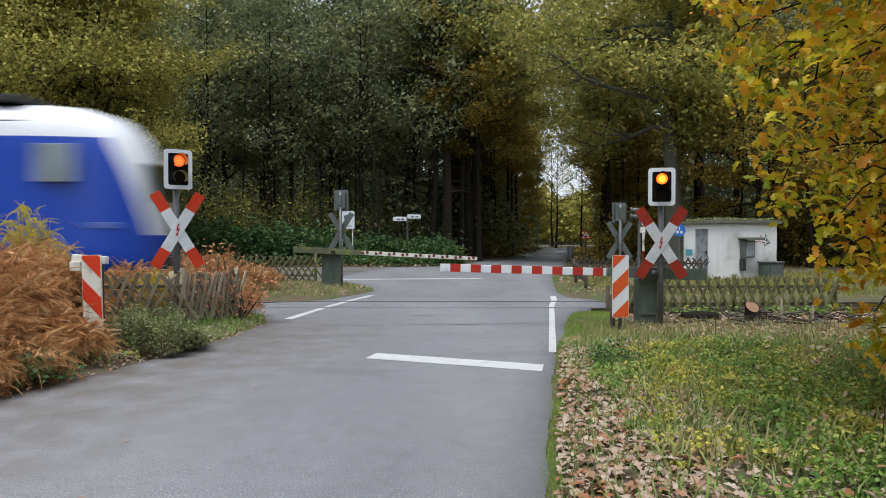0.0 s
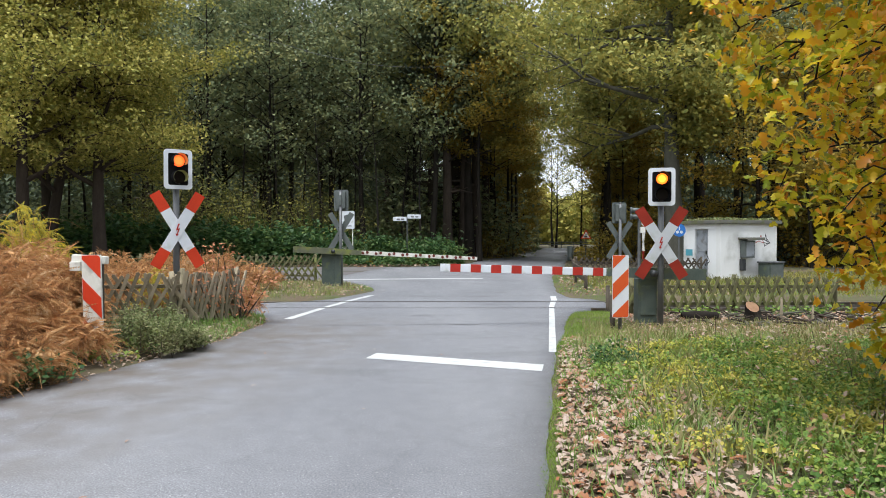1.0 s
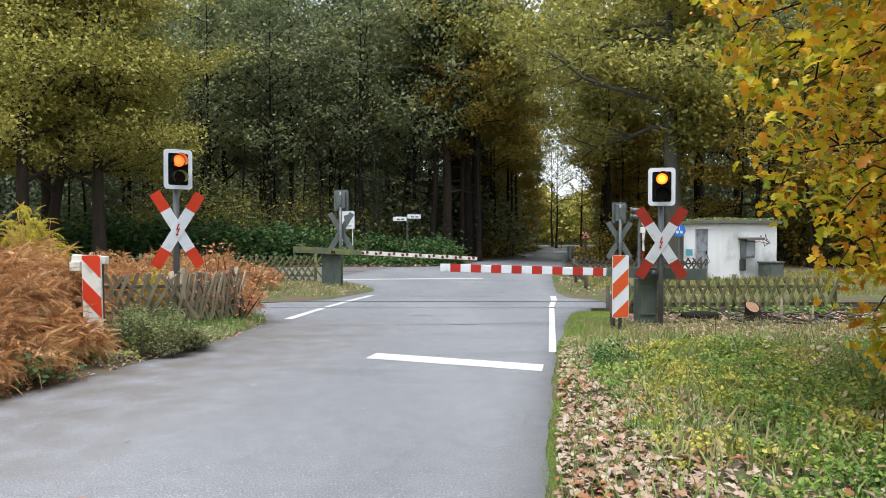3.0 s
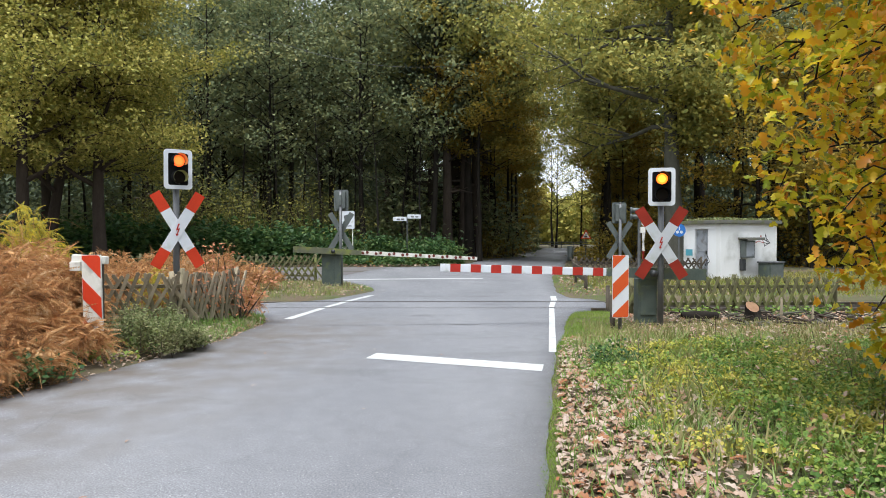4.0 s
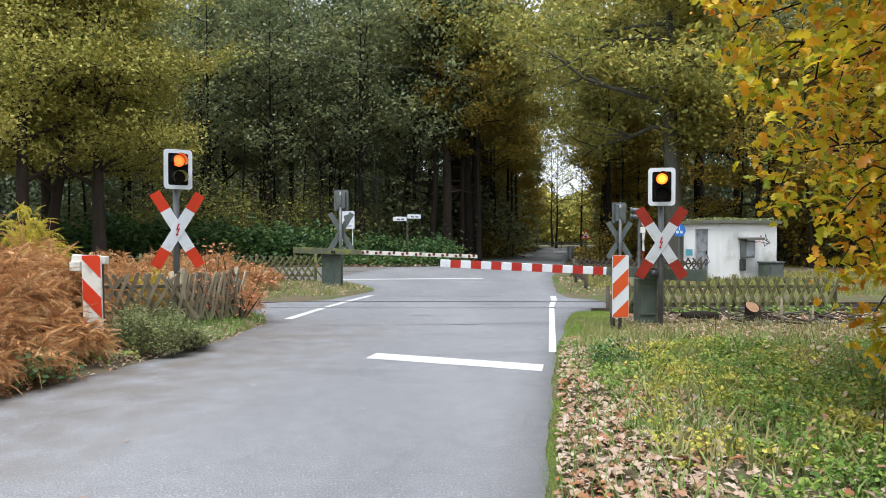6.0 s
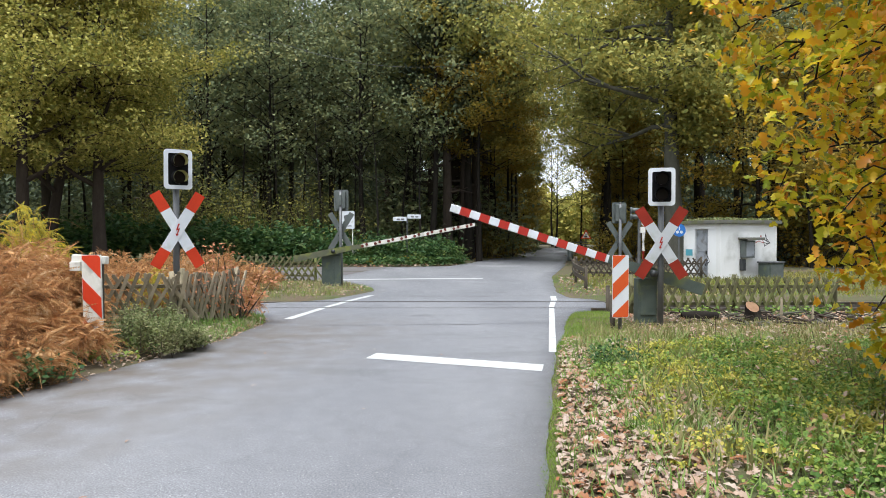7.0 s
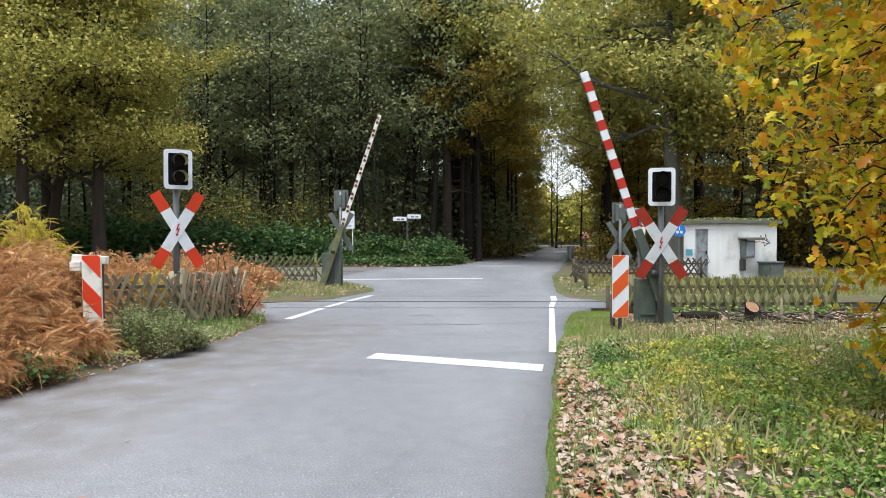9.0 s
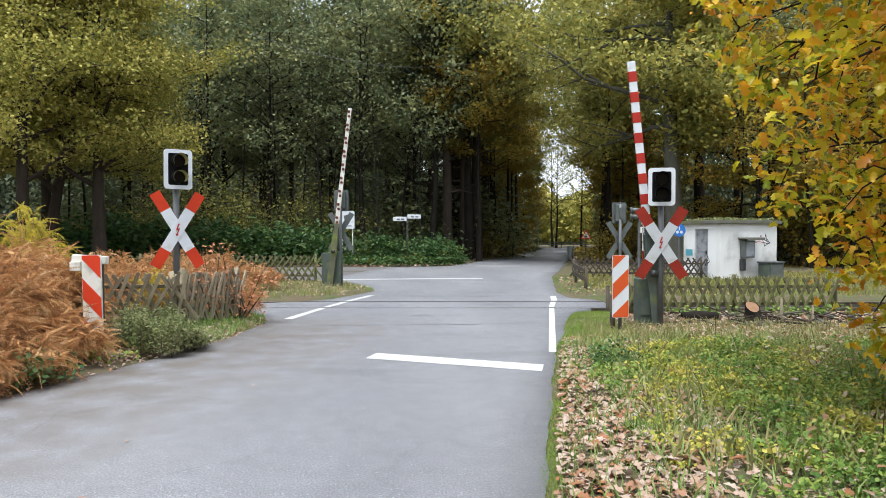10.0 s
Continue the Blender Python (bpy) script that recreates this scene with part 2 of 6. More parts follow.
TRAIN_DARK = mat("train_underframe", (0.02, 0.02, 0.022), (0.04, 0.04, 0.04), 4, 0.7)
TRAIN_GLASS = mat("train_glass", (0.42, 0.48, 0.55), (0.36, 0.42, 0.50), 1, 0.12, 1.0, 0.0)
TRAIN_LAMP = mat("lamp_cover", (0.10, 0.16, 0.45), (0.08, 0.13, 0.38), 2, 0.2, bump=0.0)
LIT = glow("lit_red", (1.0, 0.075, 0.010), 1.6)
LIT_CORE = glow("lit_red_core", (1.0, 0.115, 0.02), 1.6)
LIT_AMBER = glow("lit_amber", (1.0, 0.13, 0.008), 1.9)
LIT_AMBER_CORE = glow("lit_amber_core", (1.0, 0.27, 0.02), 2.2)

def livery():
    """Train paint: blue sides, white roof edge and nose, parted by a curved line."""
    m = TRAIN_BLUE.copy()
    m.name = "train_livery"
    n, l = m.node_tree.nodes, m.node_tree.links
    tc, sp = n.new("ShaderNodeTexCoord"), n.new("ShaderNodeSeparateXYZ")
    l.new(tc.outputs["Object"], sp.inputs[0])

    def calc(op, a, b):
        k = n.new("ShaderNodeMath")
        k.operation = op
        for sock, val in zip(k.inputs, (a, b)):
            if isinstance(val, float):
                sock.default_value = val
            else:
                l.new(val, sock)
        return k.outputs[0]

    rise = calc("POWER", calc("MAXIMUM", calc("MULTIPLY", calc("ADD", sp.outputs[2], -1.0), 0.42), 0.0), 1.9)
    line = calc("MULTIPLY", calc("ADD", calc("MULTIPLY", rise, 0.58), -0.04), -1.0)
    white = calc("MAXIMUM", calc("GREATER_THAN", sp.outputs[0], line), calc("GREATER_THAN", sp.outputs[2], 3.64))
    mx = n.new("ShaderNodeMix")
    mx.data_type = "RGBA"
    mx.inputs[6].default_value, mx.inputs[7].default_value = (0.012, 0.058, 0.42, 1), (0.78, 0.80, 0.84, 1)
    l.new(white, mx.inputs[0]), l.new(mx.outputs[2], n["Principled BSDF"].inputs["Base Color"])
    return m


TRAIN_SKIN = livery()

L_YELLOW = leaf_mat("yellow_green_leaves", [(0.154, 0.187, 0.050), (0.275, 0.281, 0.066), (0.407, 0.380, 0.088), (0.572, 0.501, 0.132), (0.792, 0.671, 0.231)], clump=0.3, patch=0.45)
L_OLIVE = leaf_mat("olive_leaves", [(0.10, 0.125, 0.04), (0.17, 0.19, 0.055), (0.26, 0.255, 0.068), (0.37, 0.335, 0.085), (0.50, 0.43, 0.11)], clump=0.5, patch=0.5)
L_OAKFAR = leaf_mat("autumn_oak_leaves", [(0.179, 0.224, 0.073), (0.280, 0.302, 0.095), (0.403, 0.381, 0.112), (0.470, 0.403, 0.095), (0.538, 0.336, 0.067)], clump=0.5, patch=0.35)
L_DARK = leaf_mat("dark_green_leaves", [(0.112, 0.152, 0.090), (0.172, 0.218, 0.119), (0.224, 0.257, 0.124), (0.290, 0.297, 0.127), (0.449, 0.409, 0.172)], clump=0.4, patch=0.25)
L_NEEDLE = leaf_mat("needles", [(0.05, 0.07, 0.048), (0.08, 0.105, 0.066), (0.115, 0.135, 0.075), (0.065, 0.09, 0.058)], 0.15)
L_BEECH = leaf_mat("yellow_brown_leaves", [(0.15, 0.14, 0.035), (0.22, 0.19, 0.04), (0.33, 0.25, 0.045), (0.43, 0.29, 0.045), (0.50, 0.22, 0.035)], clump=0.5, patch=0.5)
L_OAK = leaf_mat("oak_leaves_turning", [(0.14, 0.22, 0.02), (0.30, 0.37, 0.028), (0.54, 0.50, 0.028), (0.72, 0.55, 0.026), (0.76, 0.41, 0.018), (0.64, 0.24, 0.018), (0.26, 0.11, 0.03)], 0.45, 0.35, clump=0.4, patch=1.1, spec=0.45)
L_SHRUB = leaf_mat("shrub_leaves", [(0.022, 0.06, 0.022), (0.036, 0.09, 0.03), (0.06, 0.125, 0.036), (0.105, 0.165, 0.044), (0.22, 0.235, 0.06)], clump=0.5, patch=0.6, spec=0.3)
L_GREYGREEN = leaf_mat("grey_green_leaves", [(0.10, 0.15, 0.05), (0.17, 0.21, 0.08), (0.26, 0.27, 0.12), (0.38, 0.35, 0.20)], clump=0.5, patch=3.0)
L_FERN = leaf_mat("dry_bracken", [(0.10, 0.075, 0.05), (0.31, 0.165, 0.08), (0.57, 0.285, 0.115), (0.70, 0.44, 0.21), (0.86, 0.69, 0.47)], 0.25, 0.8, clump=0.62, patch=4.2)
L_FERN_Y = leaf_mat("yellowing_bracken", [(0.58, 0.48, 0.05), (0.72, 0.55, 0.06), (0.40, 0.42, 0.10), (0.66, 0.46, 0.05)], 0.4, 0.7)
L_GRASS = leaf_mat("grass_blades", [(0.11, 0.22, 0.04), (0.17, 0.31, 0.055), (0.24, 0.36, 0.09), (0.31, 0.38, 0.15), (0.38, 0.37, 0.19)], 0.3, clump=0.5, patch=1.2, spec=0.3)
L_DRYGRASS = leaf_mat("pale_grass", [(0.28, 0.26, 0.10), (0.42, 0.37, 0.18), (0.22, 0.26, 0.08), (0.36, 0.29, 0.13)], 0.3)
L_MOSS = leaf_mat("mossy_grass", [(0.14, 0.26, 0.035), (0.22, 0.34, 0.05), (0.32, 0.42, 0.08)], 0.3, clump=0.6, patch=2.5)
L_OAKBIG = leaf_mat("olive_oak_leaves", [(0.169, 0.202, 0.058), (0.260, 0.280, 0.078), (0.377, 0.364, 0.098), (0.468, 0.416, 0.104), (0.624, 0.455, 0.091)], clump=0.35, patch=0.4)
L_WEED = leaf_mat("weed_leaves", [(0.045, 0.10, 0.02), (0.10, 0.20, 0.035), (0.19, 0.31, 0.055), (0.34, 0.41, 0.08), (0.54, 0.50, 0.14)], 0.35, clump=0.4, patch=1.8, spec=0.4)
L_WEED_Y = leaf_mat("yellowing_weed_leaves", [(0.17, 0.25, 0.045), (0.32, 0.36, 0.06), (0.48, 0.46, 0.08), (0.60, 0.53, 0.12), (0.46, 0.30, 0.12)], 0.35, clump=0.5, patch=1.6)
L_LITTER = leaf_mat("fallen_leaves", [(0.34, 0.11, 0.035), (0.34, 0.17, 0.09), (0.38, 0.25, 0.17), (0.46, 0.34, 0.26), (0.52, 0.42, 0.35), (0.20, 0.11, 0.07)], 0.15, 0.6, clump=0.25, patch=2.0, spec=0.3)
L_RED = leaf_mat("russet_leaves", [(0.40, 0.17, 0.08), (0.56, 0.27, 0.15), (0.46, 0.15, 0.06)], 0.35)


# ---- mesh helpers ----
def part(name, bm, material, parent=None, label="", smooth=False):
    me = bpy.data.meshes.new(name)
    if smooth:
        for f in bm.faces:
            f.smooth = True
    bm.to_mesh(me)
    bm.free()
    mats = material if isinstance(material, (list, tuple)) else [material]
    for m in mats:
        me.materials.append(m)
    ob = new(name, me)
    if parent:
        ob.parent = parent
    if label:
        ob["label"] = label
    return ob


def thing(name, m, label, category, group="", kind=""):
    e = new(name)
    e.empty_display_size = 0.2
    e.matrix_basis = m
    return tagged(e, label, category, group, kind)


def box(bm, size, at=(0, 0, 0), rot=(0, 0, 0), bevel=0.0, index=0):
    r = bmesh.ops.create_cube(bm, size=1.0, matrix=pose(*at, *rot) @ Matrix.Diagonal((*size, 1)))
    faces = {f for v in r["verts"] for f in v.link_faces}
    for f in faces:
        f.material_index = index
    if bevel:
        edges = list({e for v in r["verts"] for e in v.link_edges})
        b = bmesh.ops.bevel(bm, geom=edges, offset=bevel, segments=2, profile=0.6, affect="EDGES")
        for f in b["faces"]:
            f.material_index = index
    return bm


def cyl(bm, r1, r2, depth, at=(0, 0, 0), rot=(0, 0, 0), seg=16, index=0, caps=True):
    r = bmesh.ops.create_cone(bm, cap_ends=caps, segments=seg, radius1=r1, radius2=r2, depth=depth, matrix=pose(*at, *rot))
    for f in {f for v in r["verts"] for f in v.link_faces}:
        f.material_index = index
    return bm


def prism(bm, outline, y0, y1, index=0):
    """Extrudes an outline of (x, z) from y0 to y1."""
    a = [bm.verts.new((x, y0, z)) for x, z in outline]
    b = [bm.verts.new((x, y1, z)) for x, z in outline]
    n = len(a)
    fs = [bm.faces.new(a), bm.faces.new(b[::-1])]
    fs += [bm.faces.new((a[(i + 1) % n], a[i], b[i], b[(i + 1) % n])) for i in range(n)]
    for f in fs:
        f.material_index = index
    bmesh.ops.recalc_face_normals(bm, faces=fs)
    return bm


def rounded(w, h, r, seg=5):
    pts = []
    for cx, cz, a0 in ((w / 2 - r, h / 2 - r, 0), (-w / 2 + r, h / 2 - r, 90), (-w / 2 + r, -h / 2 + r, 180), (w / 2 - r, -h / 2 + r, 270)):
        pts += [(cx + r * math.cos(radians(a0 + 90 * i / seg)), cz + r * math.sin(radians(a0 + 90 * i / seg))) for i in range(seg + 1)]
    return pts


def from_arrays(name, verts, faces, material, parent=None, label="", smooth=False):
    """A mesh from numpy arrays; all faces have the same number of corners."""
    me = bpy.data.meshes.new(name)
    nf, k = faces.shape
    me.vertices.add(len(verts))
    me.vertices.foreach_set("co", np.ascontiguousarray(verts, dtype=np.float32).ravel())
    me.loops.add(nf * k)
    me.loops.foreach_set("vertex_index", np.ascontiguousarray(faces, dtype=np.int32).ravel())
    me.polygons.add(nf)
    me.polygons.foreach_set("loop_start", np.arange(0, nf * k, k, dtype=np.int32))
    if smooth:
        me.polygons.foreach_set("use_smooth", np.ones(nf, dtype=bool))
    me.update(calc_edges=True)
    me.validate()
    me.materials.append(material)
    ob = new(name, me)
    if parent:
        ob.parent = parent
    if label:
        ob["label"] = label
    return ob


def tubes(paths, sides=6):
    """Tapered tubes; each path is a list of (x, y, z, radius)."""
    vs, fs, base = [], [], 0
    for p in paths:
        p = np.array(p, float)
        d = np.gradient(p[:, :3], axis=0)
        d /= np.linalg.norm(d, axis=1)[:, None] + 1e-9
        ref = np.where(np.abs(d[:, 2:3]) < 0.9, np.array([[0, 0, 1.0]]), np.array([[1.0, 0, 0]]))
        u = np.cross(d, ref)
        u /= np.linalg.norm(u, axis=1)[:, None] + 1e-9
        w = np.cross(d, u)
        a = np.linspace(0, 2 * np.pi, sides, endpoint=False)
        ring = p[:, None, :3] + p[:, None, 3:4] * (np.cos(a)[None, :, None] * u[:, None] + np.sin(a)[None, :, None] * w[:, None])
        vs.append(ring.reshape(-1, 3))
        n = len(p)
        i, j = np.meshgrid(np.arange(n - 1), np.arange(sides), indexing="ij")
        q = np.stack([i * sides + j, i * sides + (j + 1) % sides, (i + 1) * sides + (j + 1) % sides, (i + 1) * sides + j], -1).reshape(-1, 4)
        fs.append(q + base)
        base += n * sides
    return np.concatenate(vs), np.concatenate(fs)


def turns(rng, n, tilt=1.0, yaw=None):
    """n random turns: free yaw, lean up to tilt times 90 degrees, free roll in part."""
    yaw = rng.uniform(0, 2 * np.pi, n) if yaw is None else yaw
    p = rng.normal(0, 0.6, n) * tilt
    r = rng.normal(0, 0.6, n) * tilt
    cy, sy, cp, sp, cr, sr = np.cos(yaw), np.sin(yaw), np.cos(p), np.sin(p), np.cos(r), np.sin(r)
    z = np.zeros(n)
    o = np.ones(n)
    Rz = np.stack([cy, -sy, z, sy, cy, z, z, z, o], -1).reshape(n, 3, 3)
    Rx = np.stack([o, z, z, z, cp, -sp, z, sp, cp], -1).reshape(n, 3, 3)
    Ry = np.stack([cr, z, sr, z, o, z, -sr, z, cr], -1).reshape(n, 3, 3)
    return Rz @ Rx @ Ry


def scatter(places, rot, sizes, shape, faces):
    """Copies a small shape (k x 3) to all places, as one set of arrays."""
    n, k = len(places), len(shape)
    v = places[:, None, :] + sizes[:, None, None] * np.einsum("nij,kj->nki", rot, shape)
    f = faces[None] + (np.arange(n) * k)[:, None, None]
    return v.reshape(-1, 3), f.reshape(-1, faces.shape[1])


LEAF = np.array([(0, -0.5, 0), (0.3, -0.05, 0.07), (0, 0.5, -0.03), (-0.3, -0.05, 0.07)])
LEAF_F = np.array([(0, 1, 2, 3)])

def oak_shape():
    """A lobed leaf, one metre long, bent along its midrib, as quads."""
    half = [(-0.5, 0.015), (-0.24, 0.19), (-0.12, 0.10), (0.06, 0.28), (0.16, 0.14), (0.34, 0.24), (0.5, 0.04)]
    v, f = [], []
    for y, w in half:
        bend = -0.35 * (y + 0.1) ** 2
        v += [(-w, y, bend + w * 0.28), (0, y, bend), (w, y, bend + w * 0.28)]
    for i in range(len(half) - 1):
        a, b = i * 3, i * 3 + 3
        f += [(a, a + 1, b + 1, b), (a + 1, a + 2, b + 2, b + 1)]
    return np.array(v), np.array(f)


OAK, OAK_F = oak_shape()


def frond_shape(pairs=16):
    """A bracken frond one metre long, leaflets in pairs on an arched rib."""
    v, f = [], []
    for i in range(pairs):
        t = 0.15 + 0.85 * i / pairs
        y, z = t, 0.50 * t - 1.05 * t * t
        w = 0.27 * (1 - t) ** 0.7 + 0.02
        for s in (-1, 1):
            b = len(v)
            v += [(0, y, z), (s * w * 0.5, y + 0.030, z + 0.012), (s * w, y + 0.05, z - w * 0.5), (s * w * 0.55, y + 0.002, z - 0.02)]
            f.append((b, b + 1, b + 2, b + 3) if s > 0 else (b, b + 3, b + 2, b + 1))
    b = len(v)
    for i in range(6):
        t = i / 5
        z = 0.50 * t - 1.05 * t * t
        v += [(-0.008 * (1 - t) - 0.001, t, z), (0.008 * (1 - t) + 0.001, t, z)]
        if i:
            f.append((b + 2 * i - 2, b + 2 * i - 1, b + 2 * i + 1, b + 2 * i))
    return np.array(v), np.array(f)


FROND, FROND_F = frond_shape()
BLADE = np.array([(-0.03, 0, 0), (0.03, 0, 0), (0.022, 0.12, 0.55), (-0.022, 0.12, 0.55), (0.003, 0.42, 0.92), (-0.003, 0.42, 0.92)])
BLADE_F = np.array([(0, 1, 2, 3), (3, 2, 4, 5)])

# ---- plan: road edges as (y, x) ----
RIGHT = [(-30, -5.9), (3.86, 0.59), (5.25, 0.84), (7.8, 1.30), (9.36, 1.60), (10.6, 1.94), (11.96, 2.19), (13.4, 2.6), (14.27, 3.05), (14.9, 3.75), (16.3, 3.85), (17.0, 3.2), (18.6, 3.17), (26.4, 4.3), (37.7, 6.9), (93, 17.8), (160, 31)]
LEFT = [(-30, -10.7), (6.28, -4.17), (7.63, -3.78), (10.0, -3.25), (11.9, -3.16), (12.7, -3.4), (13.4, -4.1), (15.5, -4.4), (16.2, -2.9), (17.6, -2.4), (19.2, -1.95), (21.0, -2.3), (23.0, -3.4), (24.0, -4.6), (35.0, -3.0), (36.5, 0.4), (45, 2.5), (74, 9.8), (93, 13.4), (160, 26.8)]
RAIL_NEAR, RAIL_FAR = 14.45, 15.92


def edge(table, y):
    return np.interp(y, [a for a, b in table], [b for a, b in table])


def outside(x, y):
    """Metres beyond the road's edge (negative on the road)."""
    e = np.maximum(edge(LEFT, y) - x, x - edge(RIGHT, y))
    side = np.maximum(np.abs(y - 29.8) - 6.0, x - 0.0)
    return np.minimum(e, np.where(x < 0, side, e))


def rough_noise(x, y):
    return 0.5 * np.sin(1.7 * x + 0.6 * y) * np.sin(1.3 * y - 0.4 * x + 1) + 0.3 * np.sin(4.1 * x + 2.0) * np.sin(3.7 * y + 1.1 * x) + 0.2 * np.sin(9.3 * x - 3.1 * y) * np.sin(8.1 * y + 2.3 * x)


def ground_z(x, y):
    x, y = np.asarray(x, float), np.asarray(y, float)
    e = outside(x, y)
    k = np.clip((e + 0.25) / 0.55, 0, 1)
    k = k * k * (3 - 2 * k)
    z = -0.06 + k * (0.09 + 0.035 * rough_noise(x, y))
    bank = np.clip((edge(LEFT, y) - x) / 1.6, 0, 1) * np.clip((13.3 - y) / 2.5, 0, 1)
    z = z + 0.20 * bank
    track = np.clip(1.6 - np.abs(y - 15.2), 0, 0.5) / 0.5
    return z * (1 - track) + track * -0.26


def axis(fine0, fine1, step, far):
    a = list(np.arange(fine0, fine1, step))
    d, p, q = step, fine0, fine1
    while p > -far:
        d *= 1.35
        p -= d
        a.insert(0, p)
    d = step
    while q < far:
        a.append(q)
        d *= 1.35
        q += d
    return np.array(a)


def grid(name, xs, ys, fz, material):
    X, Y = np.meshgrid(xs, ys)
    v = np.stack([X, Y, fz(X, Y)], -1).reshape(-1, 3)
    nx, ny = len(xs), len(ys)
    i, j = np.meshgrid(np.arange(ny - 1), np.arange(nx - 1), indexing="ij")
    f = np.stack([i * nx + j, i * nx + j + 1, (i + 1) * nx + j + 1, (i + 1) * nx + j], -1).reshape(-1, 4)
    return from_arrays(name, v, f, material, smooth=True)


ground = tagged(grid("ground", axis(-12, 12, 0.28, 900), axis(1, 28, 0.28, 900), ground_z, SOIL), "brown forest soil with moss and leaf mould", "ground", kind="structure")


def strip(name, y0, y1, step, z, material, label, category, left=LEFT, right=RIGHT, thick=0.2):
    """A slab of road between the two edge lines."""
    ys = np.arange(y0, y1 + 1e-6, (y1 - y0) / max(1, round((y1 - y0) / step)))
    n = 11
    rows = []
    for y in ys:
        a, b = edge(left, y), edge(right, y)
        t = np.linspace(0, 1, n)
        wob = 0.015 * np.sin(3.1 * y + 1.7) + 0.012 * np.sin(7.7 * y)
        x = a + wob + (b - a) * t
        zz = np.full(n, z)
        rows.append(np.concatenate([[(x[0], y, z - thick)], np.stack([x, np.full(n, y), zz], -1), [(x[-1], y, z - thick)]]))
    v = np.concatenate(rows)
    m = n + 2
    i, j = np.meshgrid(np.arange(len(ys) - 1), np.arange(m - 1), indexing="ij")
    f = np.stack([i * m + j, i * m + j + 1, (i + 1) * m + j + 1, (i + 1) * m + j], -1).reshape(-1, 4)
    ob = from_arrays(name, v, f, material)
    return tagged(ob, label, category, kind="structure")


strip("road", -20, RAIL_NEAR - 0.042, 0.3, 0.0, ASPHALT, "worn grey asphalt country road with cracks", "road")
strip("road_far", RAIL_FAR + 0.042, 106, 0.5, 0.0, ASPHALT, "grey asphalt road leading into the forest", "road")
strip("crossing_deck", RAIL_NEAR + 0.085, RAIL_FAR - 0.085, 0.3, -0.003, ASPHALT, "worn asphalt crossing deck between the two rails", "crossing deck")
SIDE_L = [(23.8, -90), (36, -90)]
SIDE_R = [(23.8, -3.6), (30, -2.5), (36, 0.6)]
strip("road_side", 24.2, 35.6, 0.6, -0.006, ASPHALT_OLD, "old brownish asphalt side road along the railway", "road", SIDE_L, SIDE_R)


# ---- railway ----
def railway():
    prof = [(-0.035, 0), (0.035, 0), (0.035, -0.03), (0.01, -0.045), (0.01, -0.13), (0.07, -0.145), (0.07, -0.16), (-0.07, -0.16), (-0.07, -0.145), (-0.01, -0.13), (-0.01, -0.045), (-0.035, -0.03)]
    track = thing("railway_track", pose(0, 0, 0), "single railway track in brown ballast across the road", "railway", kind="structure")
    for y in (RAIL_NEAR, RAIL_FAR):
        bm = bmesh.new()
        prism(bm, prof, -420, 160)
        bmesh.ops.transform(bm, matrix=pose(0, y, -0.004, 0, 0, -90), verts=bm.verts)
        part("rail", bm, STEEL, track, "worn steel rail")
    bm = bmesh.new()
    tie = np.array([(sx * 0.12, sy * 1.25, z) for z in (-0.26, -0.16) for sx, sy in ((-1, -1), (1, -1), (1, 1), (-1, 1))])
    tf = np.array([(4, 5, 6, 7), (0, 1, 5, 4), (1, 2, 6, 5), (2, 3, 7, 6), (3, 0, 4, 7)])
    xs = np.arange(-60, 60, 0.62)
    v, f = scatter(np.stack([xs, np.full(len(xs), 15.19), np.zeros(len(xs))], -1), np.repeat(np.eye(3)[None], len(xs), 0), np.ones(len(xs)), tie, tf)
    bm.free()
    tagged(from_arrays("sleepers", v, f, TIE, track), kind="stuff")
    bm = bmesh.new()
    prism(bm, [(-1.9, -0.4), (1.9, -0.4), (1.5, -0.20), (-1.5, -0.20)], -420, 160)
    bmesh.ops.transform(bm, matrix=pose(0, 15.19, 0, 0, 0, -90), verts=bm.verts)
    part("ballast_bed", bm, BALLAST, track)


def marking(name, pts, label, z=0.004):
    """A painted stripe from four ground corners (x, y), cut into worn lengths."""
    bm = bmesh.new()
    a, b, c, d = [Vector((*p, z)) for p in pts]
    n = 14
    for i in range(n):
        s, t = i / n, (i + 1) / n
        bm.faces.new([bm.verts.new(p) for p in (a.lerp(b, s), a.lerp(b, t), d.lerp(c, t), d.lerp(c, s))])
    bmesh.ops.remove_doubles(bm, verts=bm.verts, dist=1e-4)
    tagged(part(name, bm, PAINT), label, "road marking", kind="structure")


railway()
marking("stop_line", [(-0.97, 8.33), (1.12, 7.52), (1.20, 7.92), (-0.87, 8.72)], "worn white stop line before the crossing")
marking("edge_line", [(1.40, 8.8), (2.29, 14.36), (2.40, 14.36), (1.50, 8.8)], "white edge line of the road")
marking("edge_line", [(2.31, 14.56), (2.55, 15.80), (2.68, 15.80), (2.43, 14.56)], "white edge line on the crossing deck")
marking("edge_line", [(2.62, 16.1), (2.80, 17.4), (2.95, 17.4), (2.76, 16.1)], "white edge line of the road")
marking("edge_line", [(-2.98, 12.45), (-2.67, 14.38), (-2.52, 14.38), (-2.81, 12.4)], "white edge line of the road")
marking("edge_line", [(-2.64, 14.56), (-2.40, 15.80), (-2.25, 15.80), (-2.49, 14.56)], "white edge line on the crossing deck")
marking("edge_line", [(-2.37, 15.98), (-1.98, 17.6), (-1.81, 17.6), (-2.22, 15.98)], "white edge line of the road")
